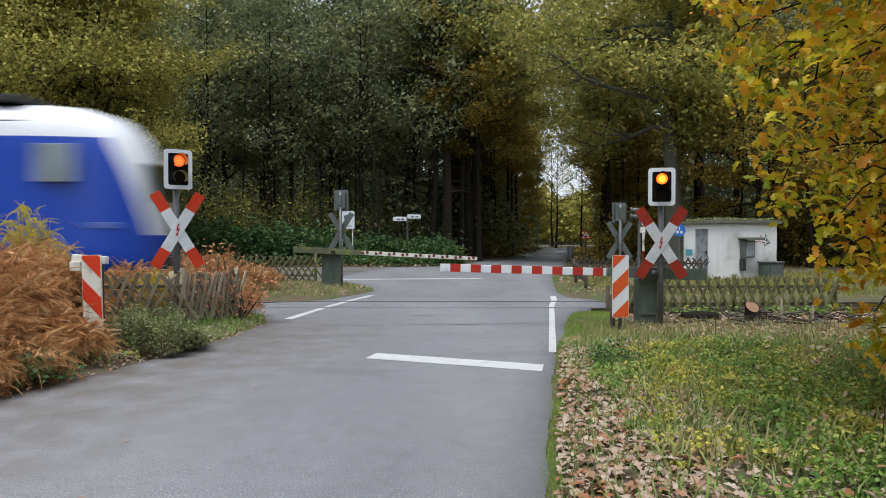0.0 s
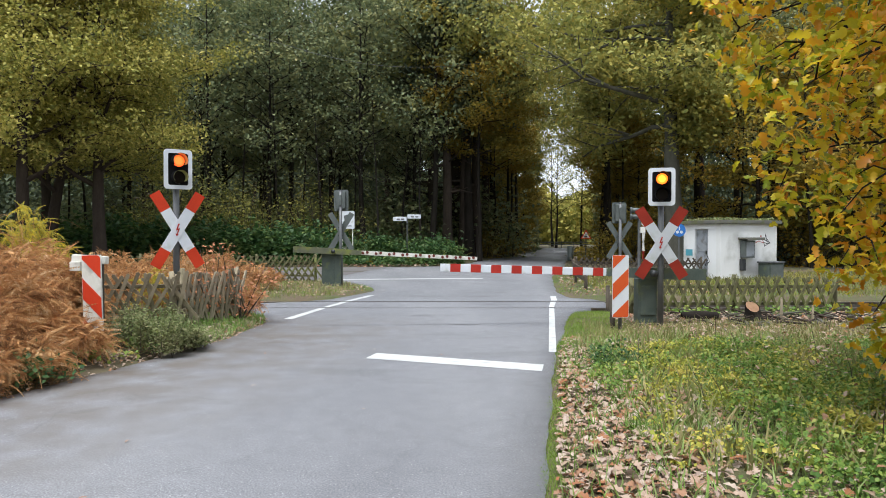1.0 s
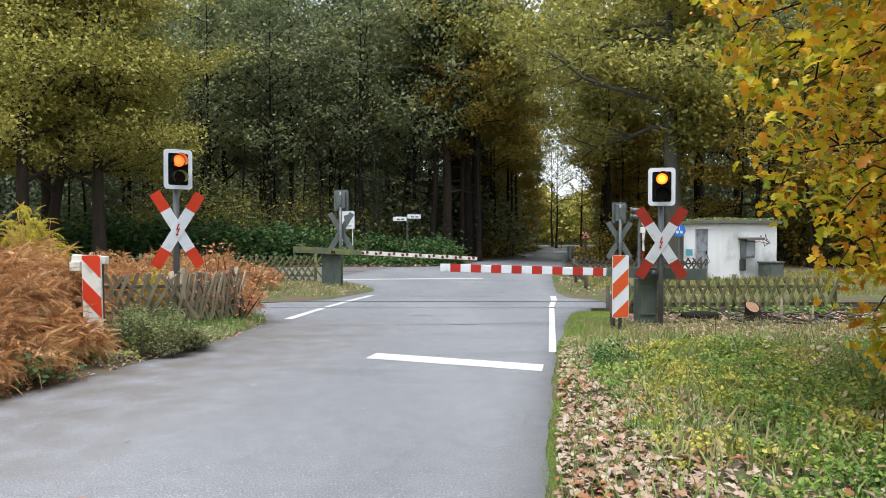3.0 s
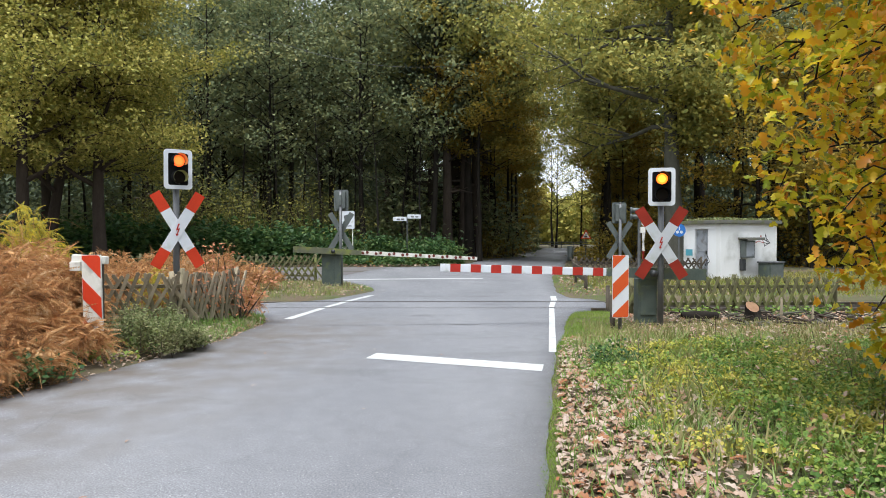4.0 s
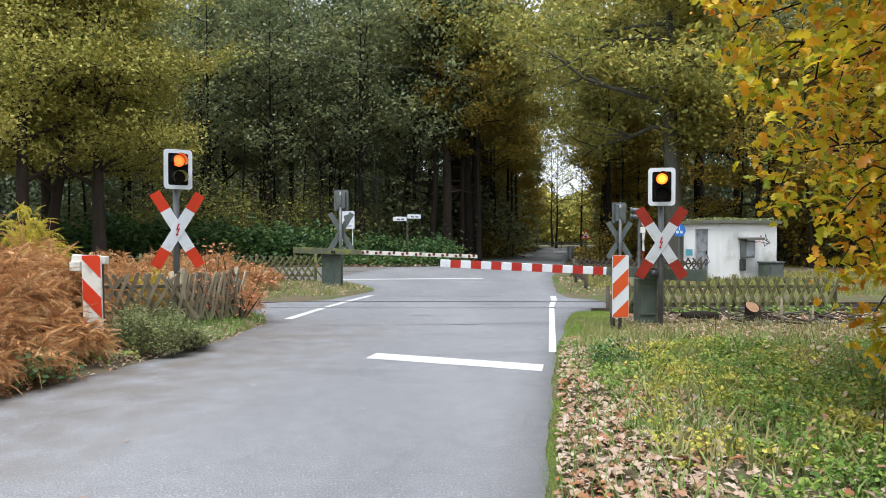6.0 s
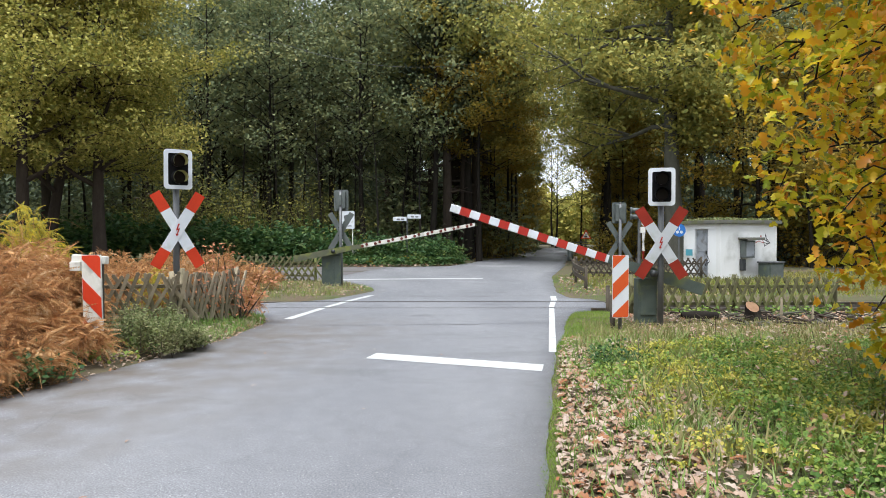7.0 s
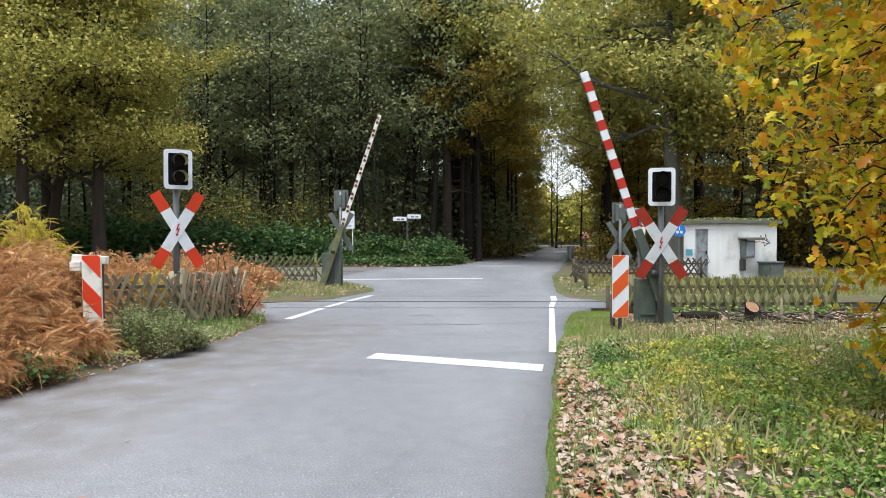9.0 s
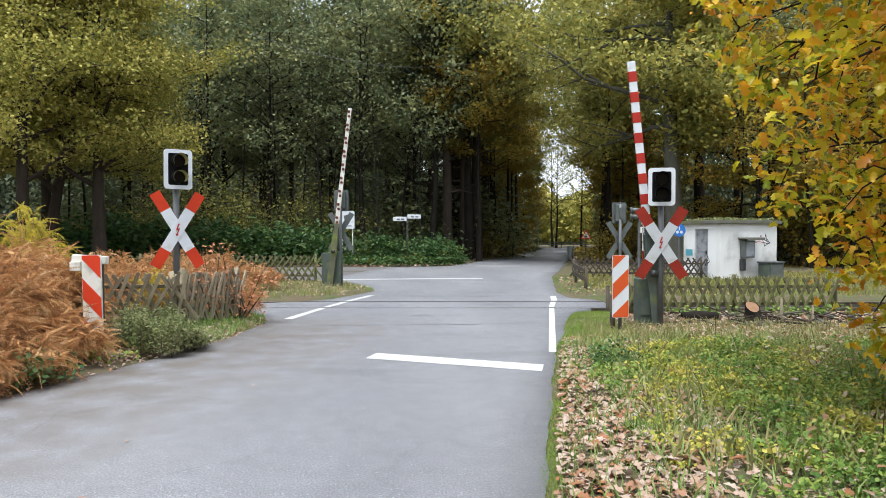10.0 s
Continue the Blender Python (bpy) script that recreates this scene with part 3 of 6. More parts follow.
marking("stop_line", [(-3.8, 24.3), (1.5, 25.0), (1.5, 25.5), (-3.8, 24.75)], "white give-way line of the side road")
marking("lane_line", [(1.9, 36.4), (4.3, 36.4), (4.3, 36.9), (1.9, 36.9)], "white line across the far lane")


def crack(x0, y0, x1, y1, seed, width=0.022):
    """A thin jagged tar-dark crack in the asphalt."""
    rng = random.Random(seed)
    bm = bmesh.new()
    n = 26
    last = None
    for i in range(n + 1):
        t = i / n
        x, y = x0 + (x1 - x0) * t, y0 + (y1 - y0) * t + rng.gauss(0, 0.035)
        w = width * rng.uniform(0.3, 1.3) * (1 if 0 < i < n else 0.2)
        pair = (bm.verts.new((x, y - w, 0.003)), bm.verts.new((x, y + w, 0.003)))
        if last:
            bm.faces.new((last[0], pair[0], pair[1], last[1]))
        last = pair
    tagged(part("road_crack", bm, PANEL), "thin dark crack across the asphalt", "crack", kind="structure")


crack(-2.3, 11.45, 0.7, 11.7, 1)
crack(0.2, 11.6, 1.9, 11.9, 2, 0.012)
crack(-1.9, 12.9, 1.6, 13.2, 3, 0.010)
crack(-0.2, 9.9, 1.5, 10.3, 4, 0.008)
crack(-2.4, 17.3, 2.8, 17.6, 5, 0.03)
crack(0.6, 18.6, 1.9, 18.7, 6, 0.06)
crack(-3.0, 9.2, -1.2, 9.8, 7, 0.010)


# ---- crossing signals ----
def cross_outline(bm, sgn, length, width, y, steep):
    """One beam of the cross with red ends, centre at the origin."""
    ang = steep * sgn
    for a, b, idx in ((-0.5, -0.27, 1), (-0.27, 0.27, 0), (0.27, 0.5, 1)):
        mid, ln = (a + b) / 2 * length, (b - a) * length
        box(bm, (ln, 0.012, width), (mid * math.cos(radians(ang)), y, mid * math.sin(radians(ang))), (0, -ang, 0), 0.0, idx)


def signal(x, y, z0, cross_z, head_z, label, facing=0, lit=True, board=True, head=0.43):
    s = thing("crossing_signal", pose(x, y, z0, 0, 0, facing), label, "railway signal", "crossing signals")
    bm = bmesh.new()
    top = head_z - z0 + 0.30
    cyl(bm, 0.05, 0.05, top + 0.4, (0, 0.03, top / 2 - 0.2), seg=18)
    cyl(bm, 0.055, 0.04, 0.03, (0, 0.03, top + 0.01), seg=18)
    part("pole", bm, GREY, s, "grey galvanised pole", True)
    cz, hz = cross_z - z0, head_z - z0
    # Right cross takes the darker copies, its backlit look put into the colour.
    front, ends = (WHITE, RED) if board and x < 0 else (WHITE_SHADED, RED_DULL_SHADED) if board else (SIGN_BACK, SIGN_BACK)
    for sgn, yy in ((1, -0.075), (-1, -0.062)):
        bm = bmesh.new()
        cross_outline(bm, sgn, 1.35, 0.17, yy, 59 if x < 0 else 58)
        bmesh.ops.transform(bm, matrix=pose(0, 0, cz), verts=bm.verts)
        part("cross_beam", bm, [front, ends], s, "white board with red ends" if board else "grey back of a cross board")
    for dz in (-0.12, 0.12):
        bm = bmesh.new()
        box(bm, (0.16, 0.10, 0.035), (0, -0.01, cz + dz), bevel=0.006)
        part("clamp", bm, DARK, s)
    if board:
        bm = bmesh.new()
        prism(bm, [(0.012, 0.10), (0.035, 0.10), (0.005, 0.02), (0.04, 0.03), (0.0, -0.07), (0.02, -0.07), (-0.015, -0.10), (-0.03, -0.055), (-0.015, -0.062), (0.012, 0.0), (-0.025, -0.008)], -0.088, -0.084)
        bmesh.ops.transform(bm, matrix=pose(-0.01, 0, cz, 0, 0, 0), verts=bm.verts)
        part("flash_mark", bm, RED_DEEP, s, "red lightning mark")
    # signal head with contrast board
    w, h = head, head * 1.46
    bm = bmesh.new()
    o, i = rounded(w, h, 0.055), rounded(w - 0.125, h - 0.125, 0.03)
    n = len(o)
    for yy, flip in ((-0.115, False), (-0.09, True)):
        va = [bm.verts.new((p, yy, hz + q)) for p, q in o]
        vb = [bm.verts.new((p, yy, hz + q)) for p, q in i]
        for k in range(n):
            bm.faces.new((va[k], va[(k + 1) % n], vb[(k + 1) % n], vb[k]))
        if not flip:
            fa, fb = va, vb
        else:
            for k in range(n):
                bm.faces.new((fa[k], fa[(k + 1) % n], va[(k + 1) % n], va[k]))
                bm.faces.new((fb[k], fb[(k + 1) % n], vb[(k + 1) % n], vb[k]))
    bmesh.ops.recalc_face_normals(bm, faces=bm.faces)
    part("contrast_border", bm, WHITE if board else SIGN_BACK, s, "rounded white border")
    bm = bmesh.new()
    prism(bm, rounded(w - 0.08, h - 0.08, 0.03), -0.106, -0.099)
    bmesh.ops.transform(bm, matrix=pose(0, 0, hz), verts=bm.verts)
    part("backboard", bm, BLACK if board else SIGN_BACK, s)
    bm = bmesh.new()
    box(bm, (w * 0.62, 0.16, h * 0.80), (0, -0.02, hz), bevel=0.02)
    box(bm, (0.08, 0.06, h * 0.5), (0, 0.08, hz), bevel=0.01)
    part("housing", bm, DARK if board else SIGN_BACK, s)
    lamps = []
    if board:
        for dz in (0.130, -0.130):
            bm = bmesh.new()
            R = 0.106
            seg = 20
            for k in range(seg):
                a0, a1 = radians(-35 + 250 * k / seg), radians(-35 + 250 * (k + 1) / seg)
                l0, l1 = 0.20 - 0.06 * abs(k / seg - 0.5), 0.20 - 0.06 * abs((k + 1) / seg - 0.5)
                for rr, idx in ((R, 1), (R + 0.006, 0)):
                    f = bm.faces.new([bm.verts.new((rr * math.cos(t), yy, hz + dz + rr * math.sin(t))) for t, yy in ((a0, -0.10), (a1, -0.10), (a1, -0.10 - l1), (a0, -0.10 - l0))])
                    f.material_index = idx
            part("hood", bm, [BLACK, HOOD_IN if x < 0 else BLACK], s, "black lamp hood")
            bm = bmesh.new()
            cyl(bm, R, R, 0.016, (0, -0.108, hz + dz), (90, 0, 0), 24)
            part("lens_ring", bm, BLACK, s)
            # the lamp disc: glowing face in front, dark glass behind
            bm = bmesh.new()
            on = lit and dz > 0
            cyl(bm, 0.097, 0.097, 0.020, (0, 0, 0), (90, 0, 0), 28, 0)
            if on:
                cyl(bm, 0.090, 0.090, 0.002, (0, -0.0105, 0), (90, 0, 0), 28, 1)
                cyl(bm, 0.058, 0.058, 0.002, (0, -0.0118, 0), (90, 0, 0), 28, 2)
            lamp = part("lamp_disc", bm, [LENS, LIT, LIT_CORE] if x < 0 else [LENS, LIT_AMBER, LIT_AMBER_CORE], s, "round signal lamp glowing red-orange" if on else "unlit dark signal lamp")
            lamp.matrix_basis = pose(0, -0.129, hz + dz)
            if on:
                lamps.append(lamp)
    return s, lamps


sig_right, lamps_r = signal(3.66, 11.2, 0.0, 1.43, 2.365, "level crossing signal with red-white cross and lamp on grey pole", facing=-13)
sig_left, lamps_l = signal(-4.255, 10.66, 0.2, 1.64, 2.60, "level crossing signal with red-white cross rising behind the leaning fence", facing=36)
signal(-3.22, 21.0, 0.0, 1.73, 2.71, "crossing signal seen from behind, dark grey cross and head", facing=180, lit=False, board=False, head=0.46)
signal(5.65, 21.3, 0.0, 1.46, 2.33, "crossing signal seen from behind beside the far barrier", facing=180, lit=False, board=False, head=0.46)


# ---- striped beacons ----
def clip_band(pts, lo, hi):
    """Cuts a polygon of (x, z) off below lo and above hi."""
    for level, sign in ((lo, 1), (hi, -1)):
        res = []
        for a, b in zip(pts, pts[1:] + pts[:1]):
            ia, ib = (a[1] - level) * sign >= 0, (b[1] - level) * sign >= 0
            if ia:
                res.append(a)
            if ia != ib:
                s = (level - a[1]) / (b[1] - a[1])
                res.append((a[0] + (b[0] - a[0]) * s, level))
        pts = res
        if len(pts) < 3:
            return []
    return pts


def beacon(x, y, z0, label, colour, lean=0, yaw=0, board_z=0.28, flip=1):
    b = thing("beacon", pose(x, y, z0, 0, lean, yaw), label, "beacon", "striped beacons")
    bm = bmesh.new()
    cyl(bm, 0.03, 0.03, board_z + 1.2, (0, 0.04, (board_z + 1.0) / 2 - 0.1), seg=14)
    part("post", bm, GREY, b, "", True)
    bm = bmesh.new()
    prism(bm, rounded(0.26, 1.0, 0.02, 3), 0.0, 0.02)
    bmesh.ops.transform(bm, matrix=pose(0, 0, board_z + 0.5), verts=bm.verts)
    part("panel", bm, WHITE_OLD if flip < 0 else WHITE, b, "white reflective panel")
    for k in range(3):
        bm = bmesh.new()
        h0 = (-0.22 if flip > 0 else -0.05) + k * 0.5
        e0, e1 = h0, h0 + 0.25 * flip
        pts = [(-0.125, e0), (0.125, e1), (0.125, e1 + 0.26), (-0.125, e0 + 0.26)]
        clean = clip_band(pts, 0.006, 0.994)
        if len(clean) < 3:
            bm.free()
            continue
        prism(bm, clean, -0.003, 0.001)
        bmesh.ops.transform(bm, matrix=pose(0, 0, board_z), verts=bm.verts)
        part("stripe", bm, colour, b)
    return b


beacon(2.84, 10.65, 0.0, "upright traffic beacon with orange and white diagonal stripes beside the road", ORANGE, board_z=0.24)
beacon(-4.36, 8.3, 0.25, "leaning traffic beacon with red and white stripes among bracken", RED, lean=-1.5, yaw=-8, board_z=0.05, flip=-1)


# ---- barriers ----
def barrier(x, y, z, length, label, style, side):
    """side -1: the arm points to -x when closed."""
    b = thing("barrier", pose(x, y, 0), label, "level crossing barrier", "level crossing barriers")
    bm = bmesh.new()
    if style == "clean":
        box(bm, (0.32, 0.30, 0.80), (-0.06, 0.12, 0.42), bevel=0.02)
        box(bm, (0.36, 0.34, 0.06), (-0.06, 0.12, 0.03), bevel=0.01)
        box(bm, (0.26, 0.02, 0.5), (-0.06, -0.04, 0.45), bevel=0.008)
    else:
        box(bm, (0.56, 0.40, z - 0.05), (-0.12, 0.25, (z - 0.05) / 2), bevel=0.02)
        box(bm, (0.22, 0.46, z + 0.0), (0.10, 0.25, z / 2), bevel=0.02)
        box(bm, (0.62, 0.5, 0.05), (-0.1, 0.25, 0.03), bevel=0.01)
    part("machine_box", bm, GREEN_BOX, b, "dark green weathered drive box")
    bm = bmesh.new()
    cyl(bm, 0.06, 0.06, 0.5, (0, 0.05, z), (90, 0, 0), 16)
    part("axle", bm, DARK, b, "", True)
    bm = bmesh.new()
    t = 0.065
    if style == "clean":
        first = 0.66
        box(bm, (length - first, 0.06, 2 * t), (side * (first + (length - first) / 2), -0.05, 0), bevel=0.008)
        arm = part("arm", bm, WHITE, b, "white boom with red bands")
        n = 17
        w = (length - first) / n
        for k in range(n):
            if k % 2 == 1:
                bm = bmesh.new()
                prism(bm, [(first + k * w, -t - 0.002), (first + (k + 1) * w, -t - 0.002), (first + (k + 1) * w, t + 0.002), (first + k * w, t + 0.002)], -0.083, -0.017)
                bmesh.ops.transform(bm, matrix=Matrix.Diagonal((side, 1, 1, 1)), verts=bm.verts)
                bmesh.ops.recalc_face_normals(bm, faces=bm.faces)
                part("red_band", bm, RED_DEEP, arm)
        wood = GREEN_BOX
        back = 0.90
    else:
        first = 0.75
        prism(bm, [(side * first, -t), (side * length, -t * 0.8), (side * length, t * 0.8), (side * first, t)], -0.08, -0.02)
        arm = part("arm", bm, WHITE_OLD, b, "weathered white boom with brown reflectors")
        for k in range(9):
            for dx in (0, 0.14):
                bm = bmesh.new()
                cyl(bm, 0.045, 0.045, 0.012, (side * (first + 0.16 + k * (length - first) / 9 + dx), -0.086, 0.02 if dx else -0.005), (90, 0, 0), 12)
                part("reflector", bm, REFLECTOR, arm)
        wood = MOSSY
        back = 1.25
    for yy in (-0.10, 0.0) if style == "clean" else (-0.11, 0.0):
        bm = bmesh.new()
        hh = 0.095
        prism(bm, [(side * (first + 0.12), -t), (side * (first + 0.12), t), (0, hh), (-side * back, hh), (-side * back, -hh), (0, -hh)], yy - 0.025, yy + 0.02)
        part("counterweight_beam", bm, wood, arm, "dark beam behind the pivot" if style == "clean" else "mossy beam behind the pivot")
    bm = bmesh.new()
    box(bm, (0.28, 0.14, 0.16), (-side * (back - 0.2), -0.05, -0.01), bevel=0.015)
    part("counterweight", bm, wood, arm)
    arm.matrix_basis = pose(0, 0, z)
    return b, arm


bar_right, arm_right = barrier(3.55, 11.38, 0.915, 3.60, "level crossing barrier with a clean red and white boom", "clean", -1)
bar_left, arm_left = barrier(-3.40, 20.8, 1.11, 4.47, "old mossy level crossing barrier with white boom and reflectors", "old", 1)


# ---- relay hut ----
def hut():
    h = thing("relay_hut", pose(9.98, 24.0, 0, 0, 0, 22), "small white plastered railway hut with flat mossy roof and graffiti", "hut")
    W, D, H = 2.75, 1.86, 2.05
    # local: corner at origin, long face along +x (front), door face along -x turned to the road
    bm = bmesh.new()
    box(bm, (W, 0.2, H + 0.2), (W / 2, 0.1, H / 2 - 0.1), bevel=0.01)
    part("wall", bm, PLASTER_GREY, h, "grey stained plaster wall")
    bm = bmesh.new()
    y0, y1 = 0.60, 1.27
    for a, b, z0, z1 in ((0.2, y0, -0.2, H), (y1, D, -0.2, H), (y0, y1, 1.86, H)):
        box(bm, (0.2, b - a, z1 - z0), (0.1, (a + b) / 2, (z0 + z1) / 2))
    part("wall", bm, PLASTER, h, "white plaster wall")
    bm = bmesh.new()
    box(bm, (0.2, D - 0.2, H + 0.2), (W - 0.1, D / 2 + 0.1, H / 2 - 0.1))
    box(bm, (W - 0.4, 0.2, H + 0.2), (W / 2, D - 0.1, H / 2 - 0.1))
    part("wall", bm, PLASTER, h)
    bm = bmesh.new()
    box(bm, (W + 0.25, D + 0.25, 0.13), (W / 2, D / 2, H + 0.065), bevel=0.015)
    roof = part("roof", bm, CONCRETE, h, "flat concrete roof slab")
    rng = np.random.default_rng(5)
    n = 700
    p = np.stack([rng.uniform(0, W, n), rng.uniform(0, D, n), H + 0.15 + 0.06 * rng.random(n)], -1)
    v, f = scatter(p, turns(rng, n, 1.0), rng.uniform(0.08, 0.18, n), LEAF, LEAF_F)
    tagged(from_arrays("roof_moss", v, f, L_GREYGREEN, roof), "moss and leaves on the roof", kind="stuff")
    bm = bmesh.new()
    box(bm, (0.05, y1 - y0 - 0.06, 1.84), (0.08, (y0 + y1) / 2, 0.92), bevel=0.008)
    d = part("door", bm, DOOR, h, "grey steel door with scrawls")
    for z in (0.5, 1.3):
        bm = bmesh.new()
        box(bm, (0.012, y1 - y0 - 0.22, 0.55), (0.05, (y0 + y1) / 2, z), bevel=0.004)
        part("door_panel", bm, DOOR, d)
    bm = bmesh.new()
    box(bm, (0.05, 0.03, 0.12), (0.04, y0 + 0.12, 1.0), bevel=0.006)
    part("handle", bm, DARK, d)
    bm = bmesh.new()
    box(bm, (0.005, 0.36, 0.24), (-0.003, 1.56, 0.98))
    part("poster", bm, TEAL, h, "faded teal poster")
    # canopy with cabinet on the long face
    bm = bmesh.new()
    box(bm, (0.85, 0.45, 0.06), (1.25, -0.22, 1.52), bevel=0.01)
    box(bm, (0.85, 0.03, 0.08), (1.25, -0.44, 1.49), bevel=0.008)
    part("canopy", bm, CONCRETE, h, "small weathered canopy")
    bm = bmesh.new()
    box(bm, (0.45, 0.26, 0.62), (1.15, -0.14, 1.12), bevel=0.015)
    cab = part("cabinet", bm, SIGN_BACK, h, "grey wall cabinet")
    bm = bmesh.new()
    box(bm, (0.37, 0.02, 0.52), (1.15, -0.275, 1.12), bevel=0.006)
    part("cabinet_door", bm, DOOR, cab)
    bm = bmesh.new()
    box(bm, (0.16, 0.16, 0.42), (0.98, -0.09, 0.55), bevel=0.02)
    part("cable_duct", bm, DARK, h)
    rng = np.random.default_rng(8)
    for cx, cz, face, ink, n in ((2.25, 1.40, 0, INK, 9), (1.9, 1.55, 0, RED_INK, 4), (0.62, 0.75, 1, INK, 9)):
        bm = bmesh.new()
        px, pz = cx, cz
        for k in range(n):
            qx, qz = cx + rng.uniform(-0.22, 0.22) * (0.6 if face else 1), cz + rng.uniform(-0.3, 0.3)
            ln, ang = math.hypot(qx - px, qz - pz), math.degrees(math.atan2(qz - pz, qx - px))
            if face == 0:
                box(bm, (ln, 0.004, 0.022), ((px + qx) / 2, -0.003, (pz + qz) / 2), (0, -ang, 0))
            else:
                box(bm, (0.004, ln, 0.022), (-0.003, (px + qx) / 2, (pz + qz) / 2), (ang, 0, 0))
            px, pz = qx, qz
        part("graffiti", bm, ink, h, "scrawled lines")
    c = thing("equipment_cabinet", h.matrix_basis @ pose(1.85, -0.55, 0), "low dark green equipment cabinet beside the hut", "cabinet")
    bm = bmesh.new()
    box(bm, (0.75, 0.45, 0.62), (0, 0, 0.31), bevel=0.02)
    part("body", bm, GREEN_BOX, c)
    bm = bmesh.new()
    box(bm, (0.82, 0.52, 0.06), (0, 0, 0.65), bevel=0.015)
    part("cover", bm, GREY, c)
    bm = bmesh.new()
    box(bm, (0.6, 0.02, 0.48), (0.03, -0.23, 0.32), bevel=0.006)
    part("door", bm, SIGN_BACK, c)


hut()


# ---- train, its tail leaving to the left ----
def train():
    tr = thing("train", pose(-6.45, 15.19, 0), "blue and white regional train passing at speed", "train")
    L, HW = 26.0, 1.40
    # stations from the nose: (x back from the nose, half width, roof height there)
    keys = [(0.0, 0.62, 2.0), (0.10, 0.80, 2.75), (0.28, 0.95, 3.35), (0.55, 1.06, 3.90), (0.9, 1.15, 4.22), (1.4, 1.25, 4.36), (2.2, 1.36, 4.42), (3.0, HW, 4.42), (L, HW, 4.42)]
    xs = [0.0, 0.05, 0.1, 0.18, 0.28, 0.4, 0.55, 0.7, 0.9, 1.1, 1.4, 1.8, 2.2, 2.6, 3.0, 8.0, L]
    stations = [(x, np.interp(x, [k[0] for k in keys], [k[1] for k in keys]), np.interp(x, [k[0] for k in keys], [k[2] for k in keys])) for x in xs]

    def section(hw, top, z0=0.78):
        mid = min(3.62, z0 + (top - z0) * 0.80)
        pts = [(hw * 0.94, z0), (hw, z0 + 0.25)]
        pts += [(hw * (1 - 0.02 * s), z0 + 0.25 + (mid - z0 - 0.25) * s) for s in (0.12, 0.25, 0.4, 0.55, 0.7, 0.85, 1.0)]
        for a in (20, 40, 58, 74, 90):
            pts.append((hw * 0.98 * math.cos(radians(a)) ** 0.45 if a < 90 else 0.0, mid + (top - mid) * math.sin(radians(a))))
        return pts

    rows = []
    for x, hw, top in stations:
        p = section(hw, top)
        full = [(-a, b) for a, b in p] + [(a, b) for a, b in p[-2::-1]]
        rows.append([(-x, a, b) for a, b in full])
    bm = bmesh.new()
    vs = [[bm.verts.new(q) for q in r] for r in rows]
    n = len(rows[0])
    for i in range(len(rows) - 1):
        for j in range(n - 1):
            f = bm.faces.new((vs[i][j], vs[i + 1][j], vs[i + 1][j + 1], vs[i][j + 1]))
            f.smooth = True
    bm.faces.new(vs[0][::-1])
    bm.faces.new(vs[-1])
    for i in range(len(rows) - 1):
        bm.faces.new((vs[i][0], vs[i][-1], vs[i + 1][-1], vs[i + 1][0]))
    bmesh.ops.recalc_face_normals(bm, faces=bm.faces)
    part("body", bm, TRAIN_SKIN, tr, "blue body with white roof edge and nose")
    bm = bmesh.new()
    box(bm, (L - 2.6, 2.4, 0.14), (-L / 2 - 1.1, 0, 4.47), bevel=0.03)
    part("roof_equipment", bm, TRAIN_DARK, tr, "dark roof equipment")
    bm = bmesh.new()
    box(bm, (L - 2.4, 0.012, 0.025), (-L / 2 - 1.0, -HW + 0.02, 3.95), (10, 0, 0))
    part("roof_seam", bm, TRAIN_DARK, tr)
    for sy in (-1, 1):
        for k, (x, w) in enumerate([(1.62, 0.82)] + [(5.0 + 1.75 * i, 1.45) for i in range(12)]):
            bm = bmesh.new()
            yaw = 3.5 * -sy if k == 0 else 0
            box(bm, (w, 0.03, 0.80 if k == 0 else 0.95), (-x, sy * (1.345 if k == 0 else HW - 0.002), 3.08 if k == 0 else 2.45), (0, 0, yaw), bevel=0.012)
            part("window", bm, TRAIN_GLASS, tr, "dark reflecting window")
        for x in (3.6, 14.2):
            bm = bmesh.new()
            box(bm, (1.3, 0.02, 2.3), (-x - 0.1, sy * (HW + 0.002), 2.0), bevel=0.01)
            d = part("door", bm, TRAIN_WHITE if x > 10 else TRAIN_BLUE, tr)
            bm = bmesh.new()
            box(bm, (0.9, 0.02, 1.0), (-x - 0.1, sy * (HW + 0.014), 2.4), bevel=0.01)
            part("door_pane", bm, TRAIN_GLASS, d)
        bm = bmesh.new()
        box(bm, (0.55, 0.05, 0.14), (-0.72, sy * 1.09, 1.78), (0, 0, 12 * -sy), bevel=0.02)
        part("tail_lamp", bm, TRAIN_LAMP, tr, "pale lamp cover")
    bm = bmesh.new()
    box(bm, (0.04, 1.1, 0.9), (0.0, 0, 2.75), (0, -18, 0), bevel=0.02)
    part("windscreen", bm, TRAIN_GLASS, tr)
    bm = bmesh.new()
    box(bm, (L - 1.2, 2.3, 0.45), (-L / 2 - 0.4, 0, 0.58), bevel=0.04)
    part("underframe", bm, TRAIN_DARK, tr)
    bm = bmesh.new()
    box(bm, (0.7, 0.35, 0.3), (0.1, 0, 0.95), bevel=0.04)
    part("coupler", bm, TRAIN_DARK, tr)
    for bx in (4.0, 22.0):
        bm = bmesh.new()
        box(bm, (3.2, 2.0, 0.3), (-bx, 0, 0.5), bevel=0.04)
        bog = part("bogie", bm, TRAIN_DARK, tr)
        for wx in (-1.1, 1.1):
            for sy in (-1, 1):
                bm = bmesh.new()
